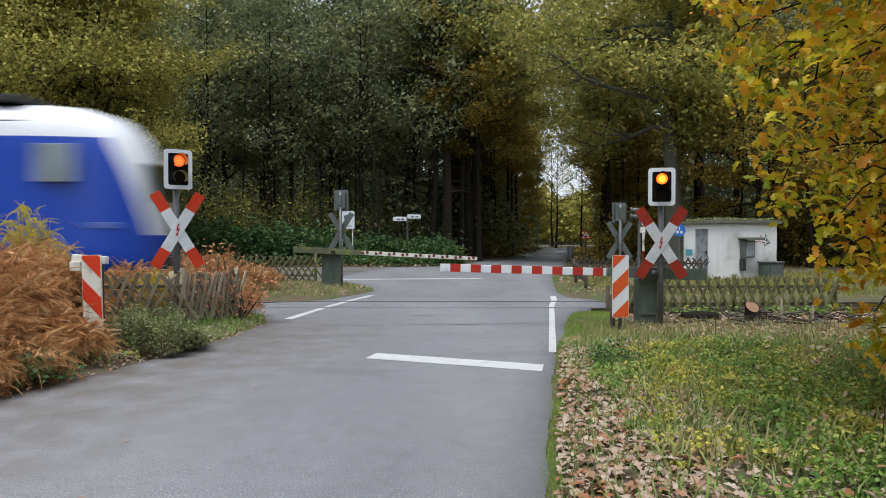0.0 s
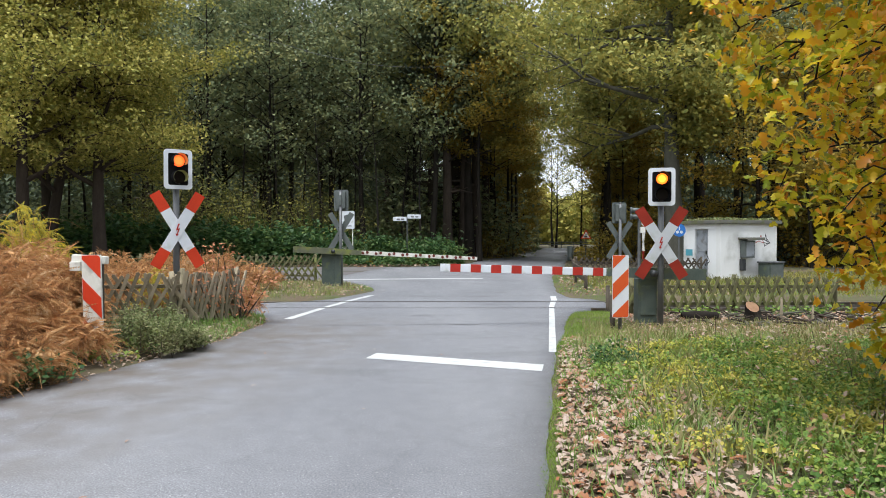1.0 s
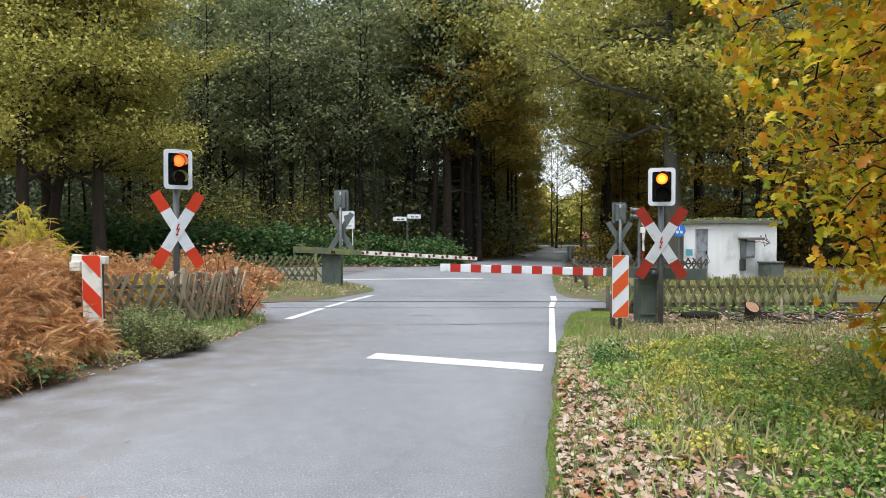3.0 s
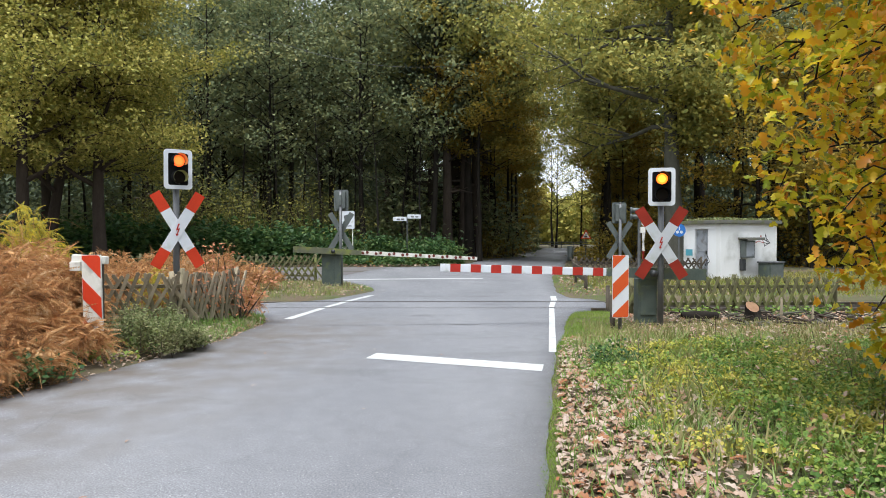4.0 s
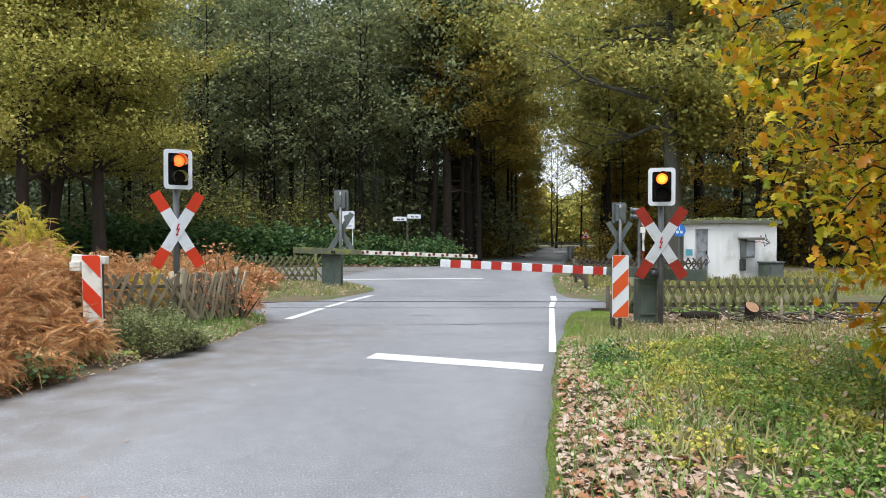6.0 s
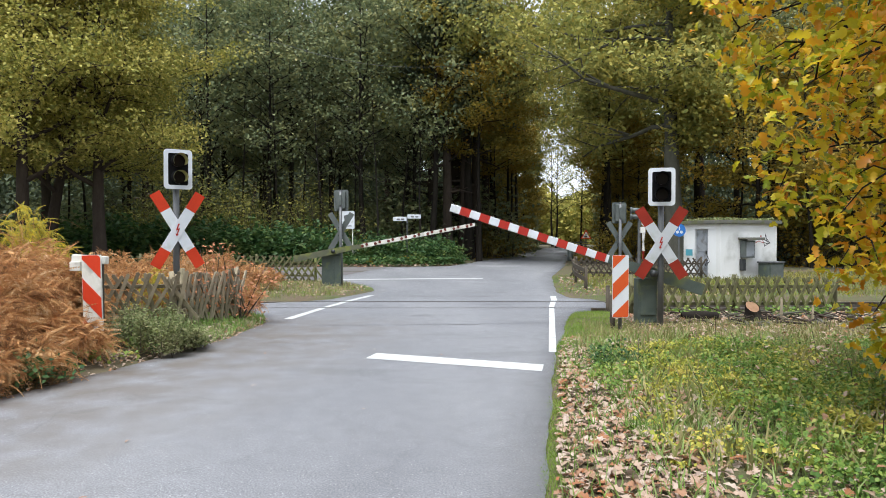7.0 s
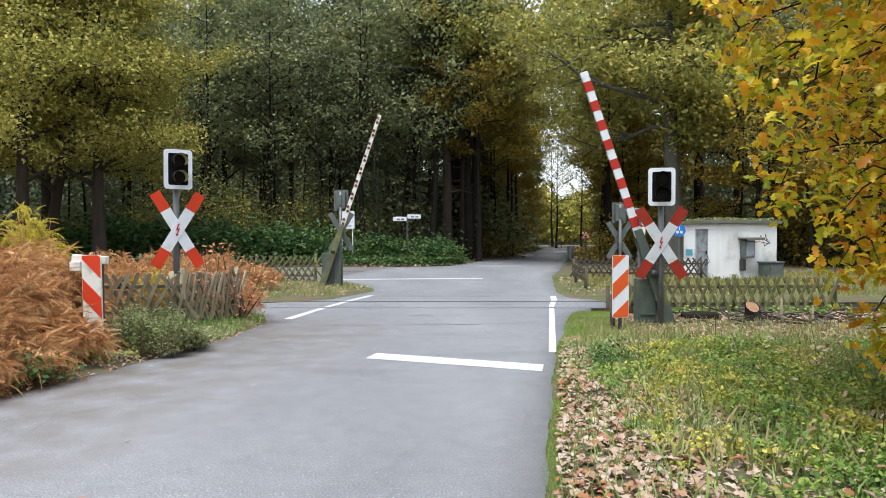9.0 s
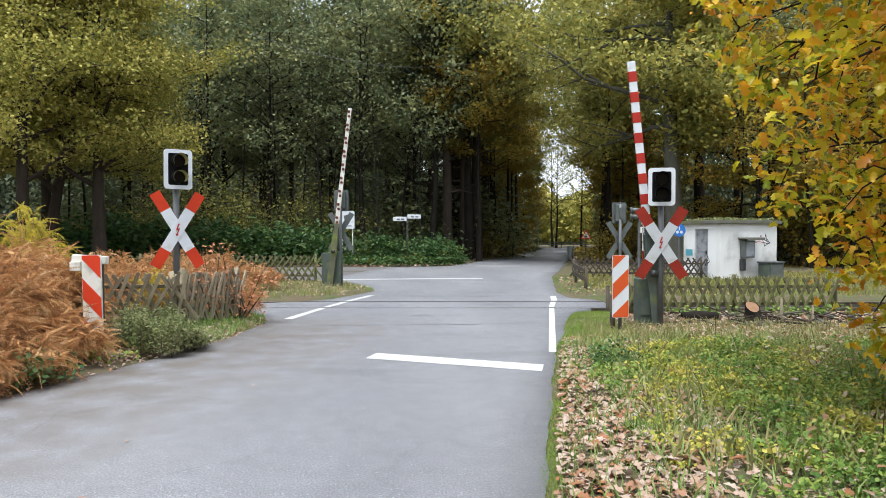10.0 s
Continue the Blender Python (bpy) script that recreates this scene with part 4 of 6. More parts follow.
                cyl(bm, 0.42, 0.42, 0.13, (-bx + wx, sy * 0.735, 0.42), (90, 0, 0), 24)
                part("wheel", bm, STEEL, bog, "", True)
    return tr


the_train = train()


# ---- trees ----
def tree_kind(name, seed, h, base, r, trunk_r, n_limb, n_leaf, leaf, bark, leaves, label, lift=0.5, tight=0.13, peak=0.45, conifer=False, dead=0, toward=None):
    """One tree as a thing with trunk, branches and crown, standing at the origin."""
    rng = np.random.default_rng(seed)
    t = thing(name, pose(0, 0, 0), label, "tree")
    k = np.linspace(0, 1, 9)
    wob = np.cumsum(rng.normal(0, 0.012 * h / 9 if conifer else 0.03 * h / 9, (9, 2)), axis=0)
    wob -= wob[0]
    zz = -0.4 + k * (h * (0.98 if conifer else 0.86) + 0.4)
    rad = trunk_r * (1.0 - 0.88 * k ** (1.0 if conifer else 0.8))
    rad[0] *= 1.35
    path = [(wob[i, 0], wob[i, 1], zz[i], rad[i]) for i in range(9)]
    limbs, tips = [], []
    for i in range(n_limb + dead):
        isdead = i >= n_limb
        s = (i + rng.random()) / n_limb if not isdead else rng.random()
        z0 = base + (h * 0.93 - base) * s if not isdead else rng.uniform(0.15 * h, base)
        q = (z0 - base) / (h - base)
        az = i * 2.39996 + rng.normal(0, 0.3)
        if conifer:
            ln = r * (1 - q) ** 0.8 + 0.3
        else:
            ln = r * max(0.25, 1 - abs(q - peak) / (1 - peak) * 0.75 if q > peak else 1 - (peak - q) / max(peak, 1e-3) * 0.25)
        ln *= rng.uniform(0.75, 1.12) * (0.45 if isdead else 1)
        if toward:
            ln *= 0.28 + 0.60 * (1 + math.cos(az) * toward[0] + math.sin(az) * toward[1])
        c = np.array([np.interp(z0, zz, wob[:, 0]), np.interp(z0, zz, wob[:, 1]), z0])
        r0 = max(0.02, np.interp(z0, zz, rad) * (0.35 if conifer else 0.5))
        pts = []
        nseg = 6
        up = lift if not conifer else -0.12
        d = np.array([math.cos(az), math.sin(az), up])
        p = c.copy()
        for j in range(nseg):
            pts.append((*p, r0 * (1 - j / nseg) + 0.008))
            d = d + rng.normal(0, 0.13, 3) + np.array([0, 0, -0.05 if not conifer else 0.0])
            p = p + d / np.linalg.norm(d) * ln / (nseg - 1)
        limbs.append(pts)
        if isdead:
            continue
        for j in range(2, nseg):
            tips.append((*pts[j][:3], 1.0 if j > 3 else 0.6))
            if not conifer:
                for s2 in (0, 1):
                    a2 = az + rng.choice([-1, 1]) * rng.uniform(0.5, 1.3)
                    l2 = ln * rng.uniform(0.25, 0.5)
                    q0 = np.array(pts[j][:3])
                    d2 = np.array([math.cos(a2), math.sin(a2), rng.uniform(-0.15, 0.7)])
                    q1, q2 = q0 + d2 * l2 * 0.5, q0 + d2 * l2 + np.array([0, 0, rng.uniform(-0.3, 0.2)])
                    limbs.append([(*q0, pts[j][3] * 0.6), (*q1, pts[j][3] * 0.4), (*q2, 0.008)])
                    tips.append((*q2, 1.2)), tips.append((*q1, 0.7))
    v, f = tubes([path], 9)
    v2, f2 = tubes(limbs, 4)
    from_arrays("trunk", np.concatenate([v, v2]), np.concatenate([f, f2 + len(v)]), bark, t, smooth=True)
    tips = np.array(tips)
    w = tips[:, 3] * rng.uniform(0.2, 1.6, len(tips))
    pick = rng.choice(len(tips), n_leaf, p=w / w.sum())
    sig = r * tight * (0.7 + 0.6 * rng.random(len(tips)))
    off = rng.normal(0, 1, (n_leaf, 3)) * sig[pick][:, None] * np.array([1, 1, 0.55 if not conifer else 0.35])
    if conifer:
        off[:, 2] -= np.abs(rng.normal(0, 0.25, n_leaf))
    places = tips[pick, :3] + off
    size = leaf * rng.uniform(0.6, 1.4, n_leaf)
    v, f = scatter(places, turns(rng, n_leaf, 1.1), size, LEAF * (np.array([0.55, 1.5, 1]) if conifer else 1), LEAF_F)
    from_arrays("crown", v, f, leaves, t)
    return t


def at(x, y, s=1.0, turn=0.0, wide=1.0, lean=0.0):
    return pose(x, y, float(ground_z(x, y)), 0, lean, 0) @ pose(0, 0, 0, 0, 0, turn) @ Matrix.Diagonal((s * wide, s * wide, s, 1))


def plant(kind, spots, label="", group=""):
    """Moves the first of a kind to the first spot and copies it to the others."""
    for i, sp in enumerate(spots):
        m = at(*sp)
        if i == 0:
            first = m
            continue
        o = copy_thing(kind, m)
        if group:
            o["group"] = group
    kind.matrix_basis = first
    if group:
        kind["group"] = group


edge_oak = tree_kind("oak_tree", 1, 17, 3.9, 5.6, 0.36, 24, 36000, 0.17, BARK_BROWN, L_YELLOW, "tall oak with yellow-green autumn leaves at the forest edge", 0.45, 0.085)
plant(edge_oak, [(-18.3, 29.0, 1.0, 0), (-24.0, 33, 1.05, 80), (-16.2, 31.5, 1.0, 200), (-25.0, 42.0, 1.1, 130), (-30.0, 40, 1.1, 20), (-27.5, 22.0, 1.0, 300), (-19.3, 32.5, 0.95, 250, 1.0, 9)], group="forest edge trees")
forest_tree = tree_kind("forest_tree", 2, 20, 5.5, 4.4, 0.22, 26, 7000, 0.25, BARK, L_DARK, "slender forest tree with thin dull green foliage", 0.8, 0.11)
spots = [(-11.5, 44), (-8.5, 50), (-5.5, 45), (-2.0, 49), (-0.5, 44.5), (-14, 52), (-9, 58), (-3, 57), (-18, 55), (-5, 66), (-25, 52), (-12, 66), (-15.5, 44.5), (-22, 47), (-29, 49), (-34, 54), (-6.5, 53), (-11, 49), (-3.4, 62), (-17, 62), (-27, 60), (19.5, 44), (25, 41), (29, 46), (-19, 58), (-21, 64), (-17.6, 49), (-15, 60), (-24, 57)]
plant(forest_tree, [(x, y, 0.95 + 0.25 * ((i * 37) % 10) / 10, i * 77) for i, (x, y) in enumerate(spots)], group="forest trees")
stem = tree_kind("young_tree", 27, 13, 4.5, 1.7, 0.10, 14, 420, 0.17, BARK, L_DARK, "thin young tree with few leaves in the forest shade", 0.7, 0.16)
spots = [(-14.6, 42.5), (-13.2, 43.6), (-10.2, 42.2), (-9.4, 44.8), (-7.6, 42.8), (-6.4, 46.8), (-4.2, 43.2), (-3.0, 45.6), (-1.4, 43.0), (-17.2, 43.0), (-19.6, 45.2), (-23.0, 43.4), (-25.6, 45.4), (18.6, 33.5), (21.5, 35.0), (23.8, 37.0), (17.0, 38.5), (-12.2, 46.5), (-8.2, 47.5)]
plant(stem, [(x, y, 0.9 + 0.3 * ((i * 29) % 10) / 10, i * 63, 1.0, ((i * 17) % 11) - 5) for i, (x, y) in enumerate(spots)], group="young trees")
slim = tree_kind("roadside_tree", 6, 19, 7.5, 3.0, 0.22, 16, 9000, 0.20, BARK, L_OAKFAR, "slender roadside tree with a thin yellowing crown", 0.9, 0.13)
plant(slim, [(2.6, 50.5, 1.0, 0), (4.3, 57, 1.05, 90), (6.2, 65, 1.0, 200), (8.2, 73, 1.1, 45), (10.2, 84, 1.1, 300), (12.4, 96, 1.1, 10), (12.2, 49.0, 0.95, 130), (15.6, 59, 1.0, 60), (19.4, 76, 1.1, 20), (22.6, 88, 1.1, 80), (17.4, 67, 1.0, 140), (12.9, 52.5, 1.0, 20), (13.8, 56, 1.05, 220)], group="roadside trees")
fir = tree_kind("fir_tree", 3, 27, 12.0, 3.3, 0.42, 60, 9000, 0.42, BARK_BROWN, L_NEEDLE, "tall dark conifer with a bare lower trunk", 0, 0.13, conifer=True, dead=6)
spots = [(0.3, 46.0), (1.5, 47.6), (2.5, 50.5), (1.0, 54), (3.6, 56.5), (1.6, 61), (-1.0, 61), (0.8, 68), (-3.5, 66), (-6, 72), (-14, 76), (-22, 78), (2.6, 72), (-32, 72), (24, 62), (32, 54), (-0.8, 51)]
plant(fir, [(x, y, 0.9 + 0.2 * ((i * 53) % 10) / 10, i * 101) for i, (x, y) in enumerate(spots)], group="conifers")
oak = tree_kind("oak_tree", 4, 23, 7.0, 6.8, 0.60, 34, 42000, 0.26, BARK_GREY, L_OAKBIG, "big oak with grey trunk and yellowing crown over the road", 0.25, 0.11, toward=(-0.92, 0.39))
plant(oak, [(12.5, 36.4, 1.0, 0)], group="roadside oaks")
amber = tree_kind("amber_tree", 15, 15, 7.0, 3.4, 0.2, 16, 9000, 0.20, BARK, L_BEECH, "slender tree with amber and orange leaves", 0.3, 0.12)
plant(amber, [(2.4, 44.5, 1.0, 0), (14.4, 53, 0.8, 80), (16.2, 62, 0.85, 160), (18.4, 72, 0.9, 250), (4.4, 55.5, 0.9, 100), (6.9, 67.5, 0.9, 190)], group="amber trees")
high = tree_kind("oak_tree", 14, 21, 9.5, 6.8, 0.42, 20, 18000, 0.26, BARK, L_OAKFAR, "tall oak whose yellowing crown overhangs the road", 0.25, 0.09)
plant(high, [(1.8, 47.5, 1.0, 40), (16.0, 48, 1.15, 150), (15.2, 62.0, 1.2, 260), (21.0, 84, 1.05, 210), (20.5, 54, 1.0, 60), (24, 49, 1.05, 70)], group="roadside oaks")
beech = tree_kind("beech_tree", 5, 13, 2.6, 4.6, 0.20, 26, 12500, 0.22, BARK, L_BEECH, "beech with yellow and brown autumn leaves", 0.3, 0.09)
plant(beech, [(17.2, 36.5, 1.0, 0), (20.5, 33.0, 1.0, 140), (25.0, 35, 1.05, 50), (17.0, 58, 0.9, 200), (19.5, 70, 1.0, 20), (25, 92, 1.1, 90), (8.4, 84, 0.8, 10), (28, 40, 1.1, 180), (8.4, 76, 0.7, 60), (10.4, 87, 0.75, 130)], group="beeches")


bare = tree_kind("bare_tree", 16, 19, 5.0, 5.0, 0.22, 24, 1500, 0.3, BARK, L_OAKFAR, "nearly bare tree with fine branches against the sky", 0.8, 0.12)
plant(bare, [(19.0, 112, 1.0, 0), (24.5, 118, 1.1, 70), (21.5, 131, 1.2, 150)], group="bare trees")


def far_woods():
    """The forest beyond, as one mass of foliage and stems with a gap along the road."""
    rng = np.random.default_rng(11)
    n = 110000
    d = rng.uniform(78, 125, n)
    a = rng.uniform(-0.85, 0.85, n)
    z = rng.uniform(0, 1, n) * d * 0.40 * (0.92 + 0.08 * np.sin(a * 40))
    keep = ~((a > 0.145) & (a < 0.225) & (z < 1.5 + 0.165 * d))
    d, a, z = d[keep], a[keep], z[keep]
    p = np.stack([a * d, d, z], -1)
    v, f = scatter(p, turns(rng, len(p), 1.2), rng.uniform(0.55, 1.15, len(p)), LEAF, LEAF_F)
    tagged(from_arrays("far_woods", v, f, L_DARK), "dense dark woods in the distance", "woods", kind="stuff")
    n = 85000
    d, a = rng.uniform(72, 96, n), rng.uniform(-0.85, 0.85, n)
    ok = (a < 0.11) | (a > 0.25)
    p = np.stack([a * d, d, rng.uniform(0, 1, n) ** 1.4 * 17], -1)[ok]
    v, f = scatter(p, turns(rng, len(p), 1.2), rng.uniform(0.4, 0.85, len(p)), LEAF, LEAF_F)
    tagged(from_arrays("far_woods", v, f, L_NEEDLE), "dark undergrowth deep in the forest", "woods", kind="stuff")
    # Woods out of view, added to cut the sky light on upright fronts.
    n = 16000
    d, a = rng.uniform(24, 40, n), rng.uniform(0.28 * np.pi, 1.72 * np.pi, n)
    p = np.stack([np.sin(a) * d * 1.4, np.cos(a) * d, rng.uniform(0, 17, n)], -1)
    p = p[(np.abs(p[:, 1] - 15.2) > 6) & (np.abs(p[:, 0] + 5 - 0.19 * p[:, 1]) > 5)]
    v, f = scatter(p, turns(rng, len(p), 1.2), rng.uniform(0.8, 1.7, len(p)), LEAF, LEAF_F)
    tagged(from_arrays("unseen_woods", v, f, L_DARK), "unseen woods added around the viewpoint to block sky light", "woods", kind="stuff")
    # No haze in the air; this mass's pale leaf colour stands for it.
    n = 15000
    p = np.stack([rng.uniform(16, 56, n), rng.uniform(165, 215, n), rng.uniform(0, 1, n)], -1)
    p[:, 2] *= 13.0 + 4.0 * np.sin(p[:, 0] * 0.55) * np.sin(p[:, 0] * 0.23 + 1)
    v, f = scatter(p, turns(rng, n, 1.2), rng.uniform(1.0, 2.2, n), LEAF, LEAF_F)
    tagged(from_arrays("far_woods", v, f, L_YELLOW), "pale trees at the end of the road, leaf colour standing for haze", "woods", kind="stuff")


far_woods()


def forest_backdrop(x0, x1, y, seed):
    """A plain dark backdrop of distant forest, uneven at the top, shade in its colour."""
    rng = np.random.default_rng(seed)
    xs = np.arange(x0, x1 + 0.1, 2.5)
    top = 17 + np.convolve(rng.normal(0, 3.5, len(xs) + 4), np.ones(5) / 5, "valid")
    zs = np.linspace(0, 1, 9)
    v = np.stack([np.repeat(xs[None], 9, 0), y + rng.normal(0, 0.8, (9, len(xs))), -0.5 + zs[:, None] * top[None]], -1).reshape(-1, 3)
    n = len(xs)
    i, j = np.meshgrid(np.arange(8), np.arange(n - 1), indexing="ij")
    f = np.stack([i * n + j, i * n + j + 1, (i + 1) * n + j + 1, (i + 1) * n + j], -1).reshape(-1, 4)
    tagged(from_arrays("backdrop", v, f, FOREST_SHADE), "dark sheet standing for distant forest in shade", "forest", kind="structure")


# Added sheets close the sky gaps on either side of the road.
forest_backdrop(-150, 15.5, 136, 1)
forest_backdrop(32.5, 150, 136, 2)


# ---- lattice fences ----
def fence(p0, p1, height, spacing, wood, label, lean=0.0, slope=28, wobble=2.0, seed=1, posts=True, base=0.06, wide=0.055):
    a, b = Vector((*p0, 0)), Vector((*p1, 0))
    d = b - a
    L = d.length
    yaw = math.degrees(math.atan2(d.y, d.x))
    fe = thing("lattice_fence", pose(a.x, a.y, float(ground_z(a.x, a.y)) + base, lean, 0, yaw), label, "fence", "lattice fences")
    rng = random.Random(seed)
    ln = height / math.cos(radians(slope))
    bm = bmesh.new()
    prism(bm, [(-wide / 2, -ln / 2), (wide / 2, -ln / 2), (wide / 2, ln / 2 - 0.02), (0.0, ln / 2), (-wide / 2, ln / 2 - 0.02)], -0.014, 0.014)
    first = None
    n = int(L / spacing)
    for layer, (sgn, y) in enumerate(((1, -0.016), (-1, 0.016))):
        for i in range(n + 1):
            m = pose(i * spacing + rng.uniform(-0.015, 0.015), y, height / 2 + rng.uniform(-0.025, 0.025), 0, sgn * slope + rng.gauss(0, wobble), 0)
            if first is None:
                first = part("slat", bm, wood, fe)
                first.matrix_basis = m
            else:
                o = new("slat", first.data)
                o.parent, o.matrix_basis = fe, m
    for z in (0.2, 0.72):
        bm = bmesh.new()
        box(bm, (L + 0.1, 0.035, 0.06), (L / 2, 0.055, z * height), bevel=0.01)
        part("rail", bm, wood, fe)
    if posts:
        k = max(1, round(L / 2.0))
        for i in range(k + 1):
            bm = bmesh.new()
            cyl(bm, 0.045, 0.04, height + 0.35, (i * L / k, 0.11, height / 2 - 0.12), seg=10)
            part("post", bm, wood, fe, "", True)
    return fe


fence((3.75, 13.15), (7.9, 13.3), 0.66, 0.20, WOOD_GREEN, "low mossy lattice fence along the railway", slope=24, seed=2, wide=0.05)
fence((-5.5, 9.95), (-4.05, 10.35), 0.74, 0.15, WOOD, "broken grey lattice fence leaning beside the road", lean=8, slope=25, wobble=9, seed=3, base=0.0, wide=0.052)
fence((-4.05, 10.35), (-3.58, 12.1), 0.80, 0.14, WOOD, "dense weathered lattice fence leaning towards the railway", lean=-6, slope=24, wobble=6, seed=4, base=0.02, wide=0.05)
fence((-10.5, 23.0), (-4.35, 22.6), 0.85, 0.22, WOOD_GREEN, "grey lattice fence beyond the railway", slope=34, seed=5)
fence((5.0, 25.0), (9.4, 24.2), 0.70, 0.20, WOOD_DARK, "dark lattice fence beside the hut", slope=34, seed=6)


def rail_fence():
    f = thing("rail_fence", pose(0, 0, 0), "low dark wooden rail fence on the verge", "fence")
    pts = [(4.12, 19.2), (4.45, 22.3), (5.1, 26.0)]
    for x, y in pts:
        bm = bmesh.new()
        cyl(bm, 0.05, 0.045, 1.0, (x, y, 0.2), seg=10)
        part("post", bm, WOOD_DARK, f, "", True)
    for (x0, y0), (x1, y1) in zip(pts, pts[1:]):
        for z in (0.35, 0.60):
            bm = bmesh.new()
            d = Vector((x1 - x0, y1 - y0, 0))
            box(bm, (d.length + 0.1, 0.03, 0.13), ((x0 + x1) / 2 - 0.05, (y0 + y1) / 2, z), (0, 0, math.degrees(math.atan2(d.y, d.x))), bevel=0.008)
            part("rail", bm, WOOD_DARK, f)


rail_fence()


def post(x, y, h, r, material, label, name="post", category="post"):
    bm = bmesh.new()
    cyl(bm, r * 1.05, r, h + 0.3, (0, 0, h / 2 - 0.15), seg=12)
    cyl(bm, r, r * 0.6, 0.02, (0, 0, h + 0.01), seg=12)
    ob = part(name, bm, material, None, "", True)
    ob.matrix_basis = pose(x, y, float(ground_z(x, y)), 2, -1, 0)
    return tagged(ob, label, category)


post(3.52, 14.2, 0.75, 0.045, WOOD_DARK, "weathered wooden post beside the rails", "wooden_post")
post(2.80, 11.0, 0.55, 0.042, WOOD_DARK, "dark wooden post behind the beacon", "wooden_post")
post(8.6, 45.0, 0.95, 0.2, SIGN_BACK, "pale grey bollard at the far roadside", "bollard", "bollard")


# ---- signs beyond the railway ----
def pole_bm(r, h, x=0.0):
    bm = bmesh.new()
    cyl(bm, r, r, h + 0.3, (x, 0.03, h / 2 - 0.15), seg=12)
    return bm


def info_sign():
    s = thing("information_sign", pose(-5.65, 39.5, 0), "white information sign on two thin posts", "sign")
    for x in (-0.3, 0.3):
        part("post", pole_bm(0.035, 3.0, x), WHITE_OLD, s)
    bm = bmesh.new()
    prism(bm, rounded(0.82, 1.06, 0.06), -0.015, 0.015)
    bmesh.ops.transform(bm, matrix=pose(0, 0, 2.62), verts=bm.verts)
    p = part("panel", bm, WHITE, s, "white panel")
    bm = bmesh.new()
    prism(bm, [(-0.22, 0.25), (0.05, 0.32), (0.24, 0.18), (0.16, 0.0), (-0.02, -0.1), (-0.2, 0.02)], -0.019, -0.016)
    bmesh.ops.transform(bm, matrix=pose(0, 0, 2.62), verts=bm.verts)
    part("pictogram", bm, GREY, p)
    bm = bmesh.new()
    box(bm, (0.5, 0.003, 0.05), (0, -0.018, 2.26))
    part("caption_bar", bm, INK, p)
    bm = bmesh.new()
    cyl(bm, 0.14, 0.14, 0.02, (-0.18, -0.02, 0.95), (90, 0, 0), 20)
    part("marker_plate", bm, WHITE_OLD, s, "round white marker plate")
    bm = bmesh.new()
    box(bm, (0.95, 0.03, 0.04), (0, 0, 0.72), bevel=0.006)
    part("crossbar", bm, GREY, s)


def street_signs():
    s = thing("street_sign", pose(-2.13, 39.5, 0), "white street name signs on a thin post", "sign")
    part("post", pole_bm(0.035, 2.75), GREY, s)
    for x, z, yaw in ((-0.42, 2.68, -8), (0.42, 2.82, 10)):
        bm = bmesh.new()
        box(bm, (0.80, 0.02, 0.24), (x, 0, z), (0, 0, yaw), bevel=0.006)
        p = part("name_plate", bm, WHITE, s, "white plate with dark lettering")
        for k in range(2):
            bm = bmesh.new()
            box(bm, (0.18, 0.004, 0.07), (x - 0.1 + 0.26 * k, -0.014 + (x - 0.1 + 0.26 * k - x) * math.tan(radians(yaw)), z - 0.02), (0, 0, yaw))
            part("lettering_bar", bm, INK, p)
    bm = bmesh.new()
    box(bm, (0.12, 0.08, 0.14), (0, 0, 2.5), bevel=0.01)
    part("clamp", bm, GREY, s)


def warning_sign():
    s = thing("warning_sign", pose(9.75, 45.5, 0), "triangular red-bordered warning sign on a post", "sign")
    part("post", pole_bm(0.03, 2.2), GREY, s)
    for name, r, y, m in (("border", 0.42, -0.01, RED), ("face", 0.29, -0.016, WHITE_OLD)):
        bm = bmesh.new()
        prism(bm, [(r * math.cos(radians(a)), r * math.sin(radians(a))) for a in (90, 210, 330)], y - 0.006, y + 0.006)
        bmesh.ops.transform(bm, matrix=pose(0, 0, 1.72), verts=bm.verts)
        part(name, bm, m, s)
    bm = bmesh.new()
    box(bm, (0.06, 0.004, 0.26), (0, -0.025, 1.72))
    box(bm, (0.16, 0.004, 0.05), (0, -0.025, 1.66))
    part("pictogram", bm, INK, s)


def blue_sign():
    s = thing("cycle_path_sign", pose(7.72, 21.8, 0), "round blue path sign with white pictogram on a post", "sign")
    part("post", pole_bm(0.03, 2.0), GREY, s)
    bm = bmesh.new()
    cyl(bm, 0.21, 0.21, 0.015, (0, 0, 1.78), (90, 0, 0), 28)
    part("disc", bm, BLUE_SIGN, s, "blue disc")
    bm = bmesh.new()
    for x, z in ((-0.06, 1.72), (0.07, 1.72)):
        cyl(bm, 0.05, 0.05, 0.004, (x, -0.01, z), (90, 0, 0), 14)
    box(bm, (0.03, 0.004, 0.12), (0.0, -0.01, 1.84))
    part("pictogram", bm, WHITE, s)


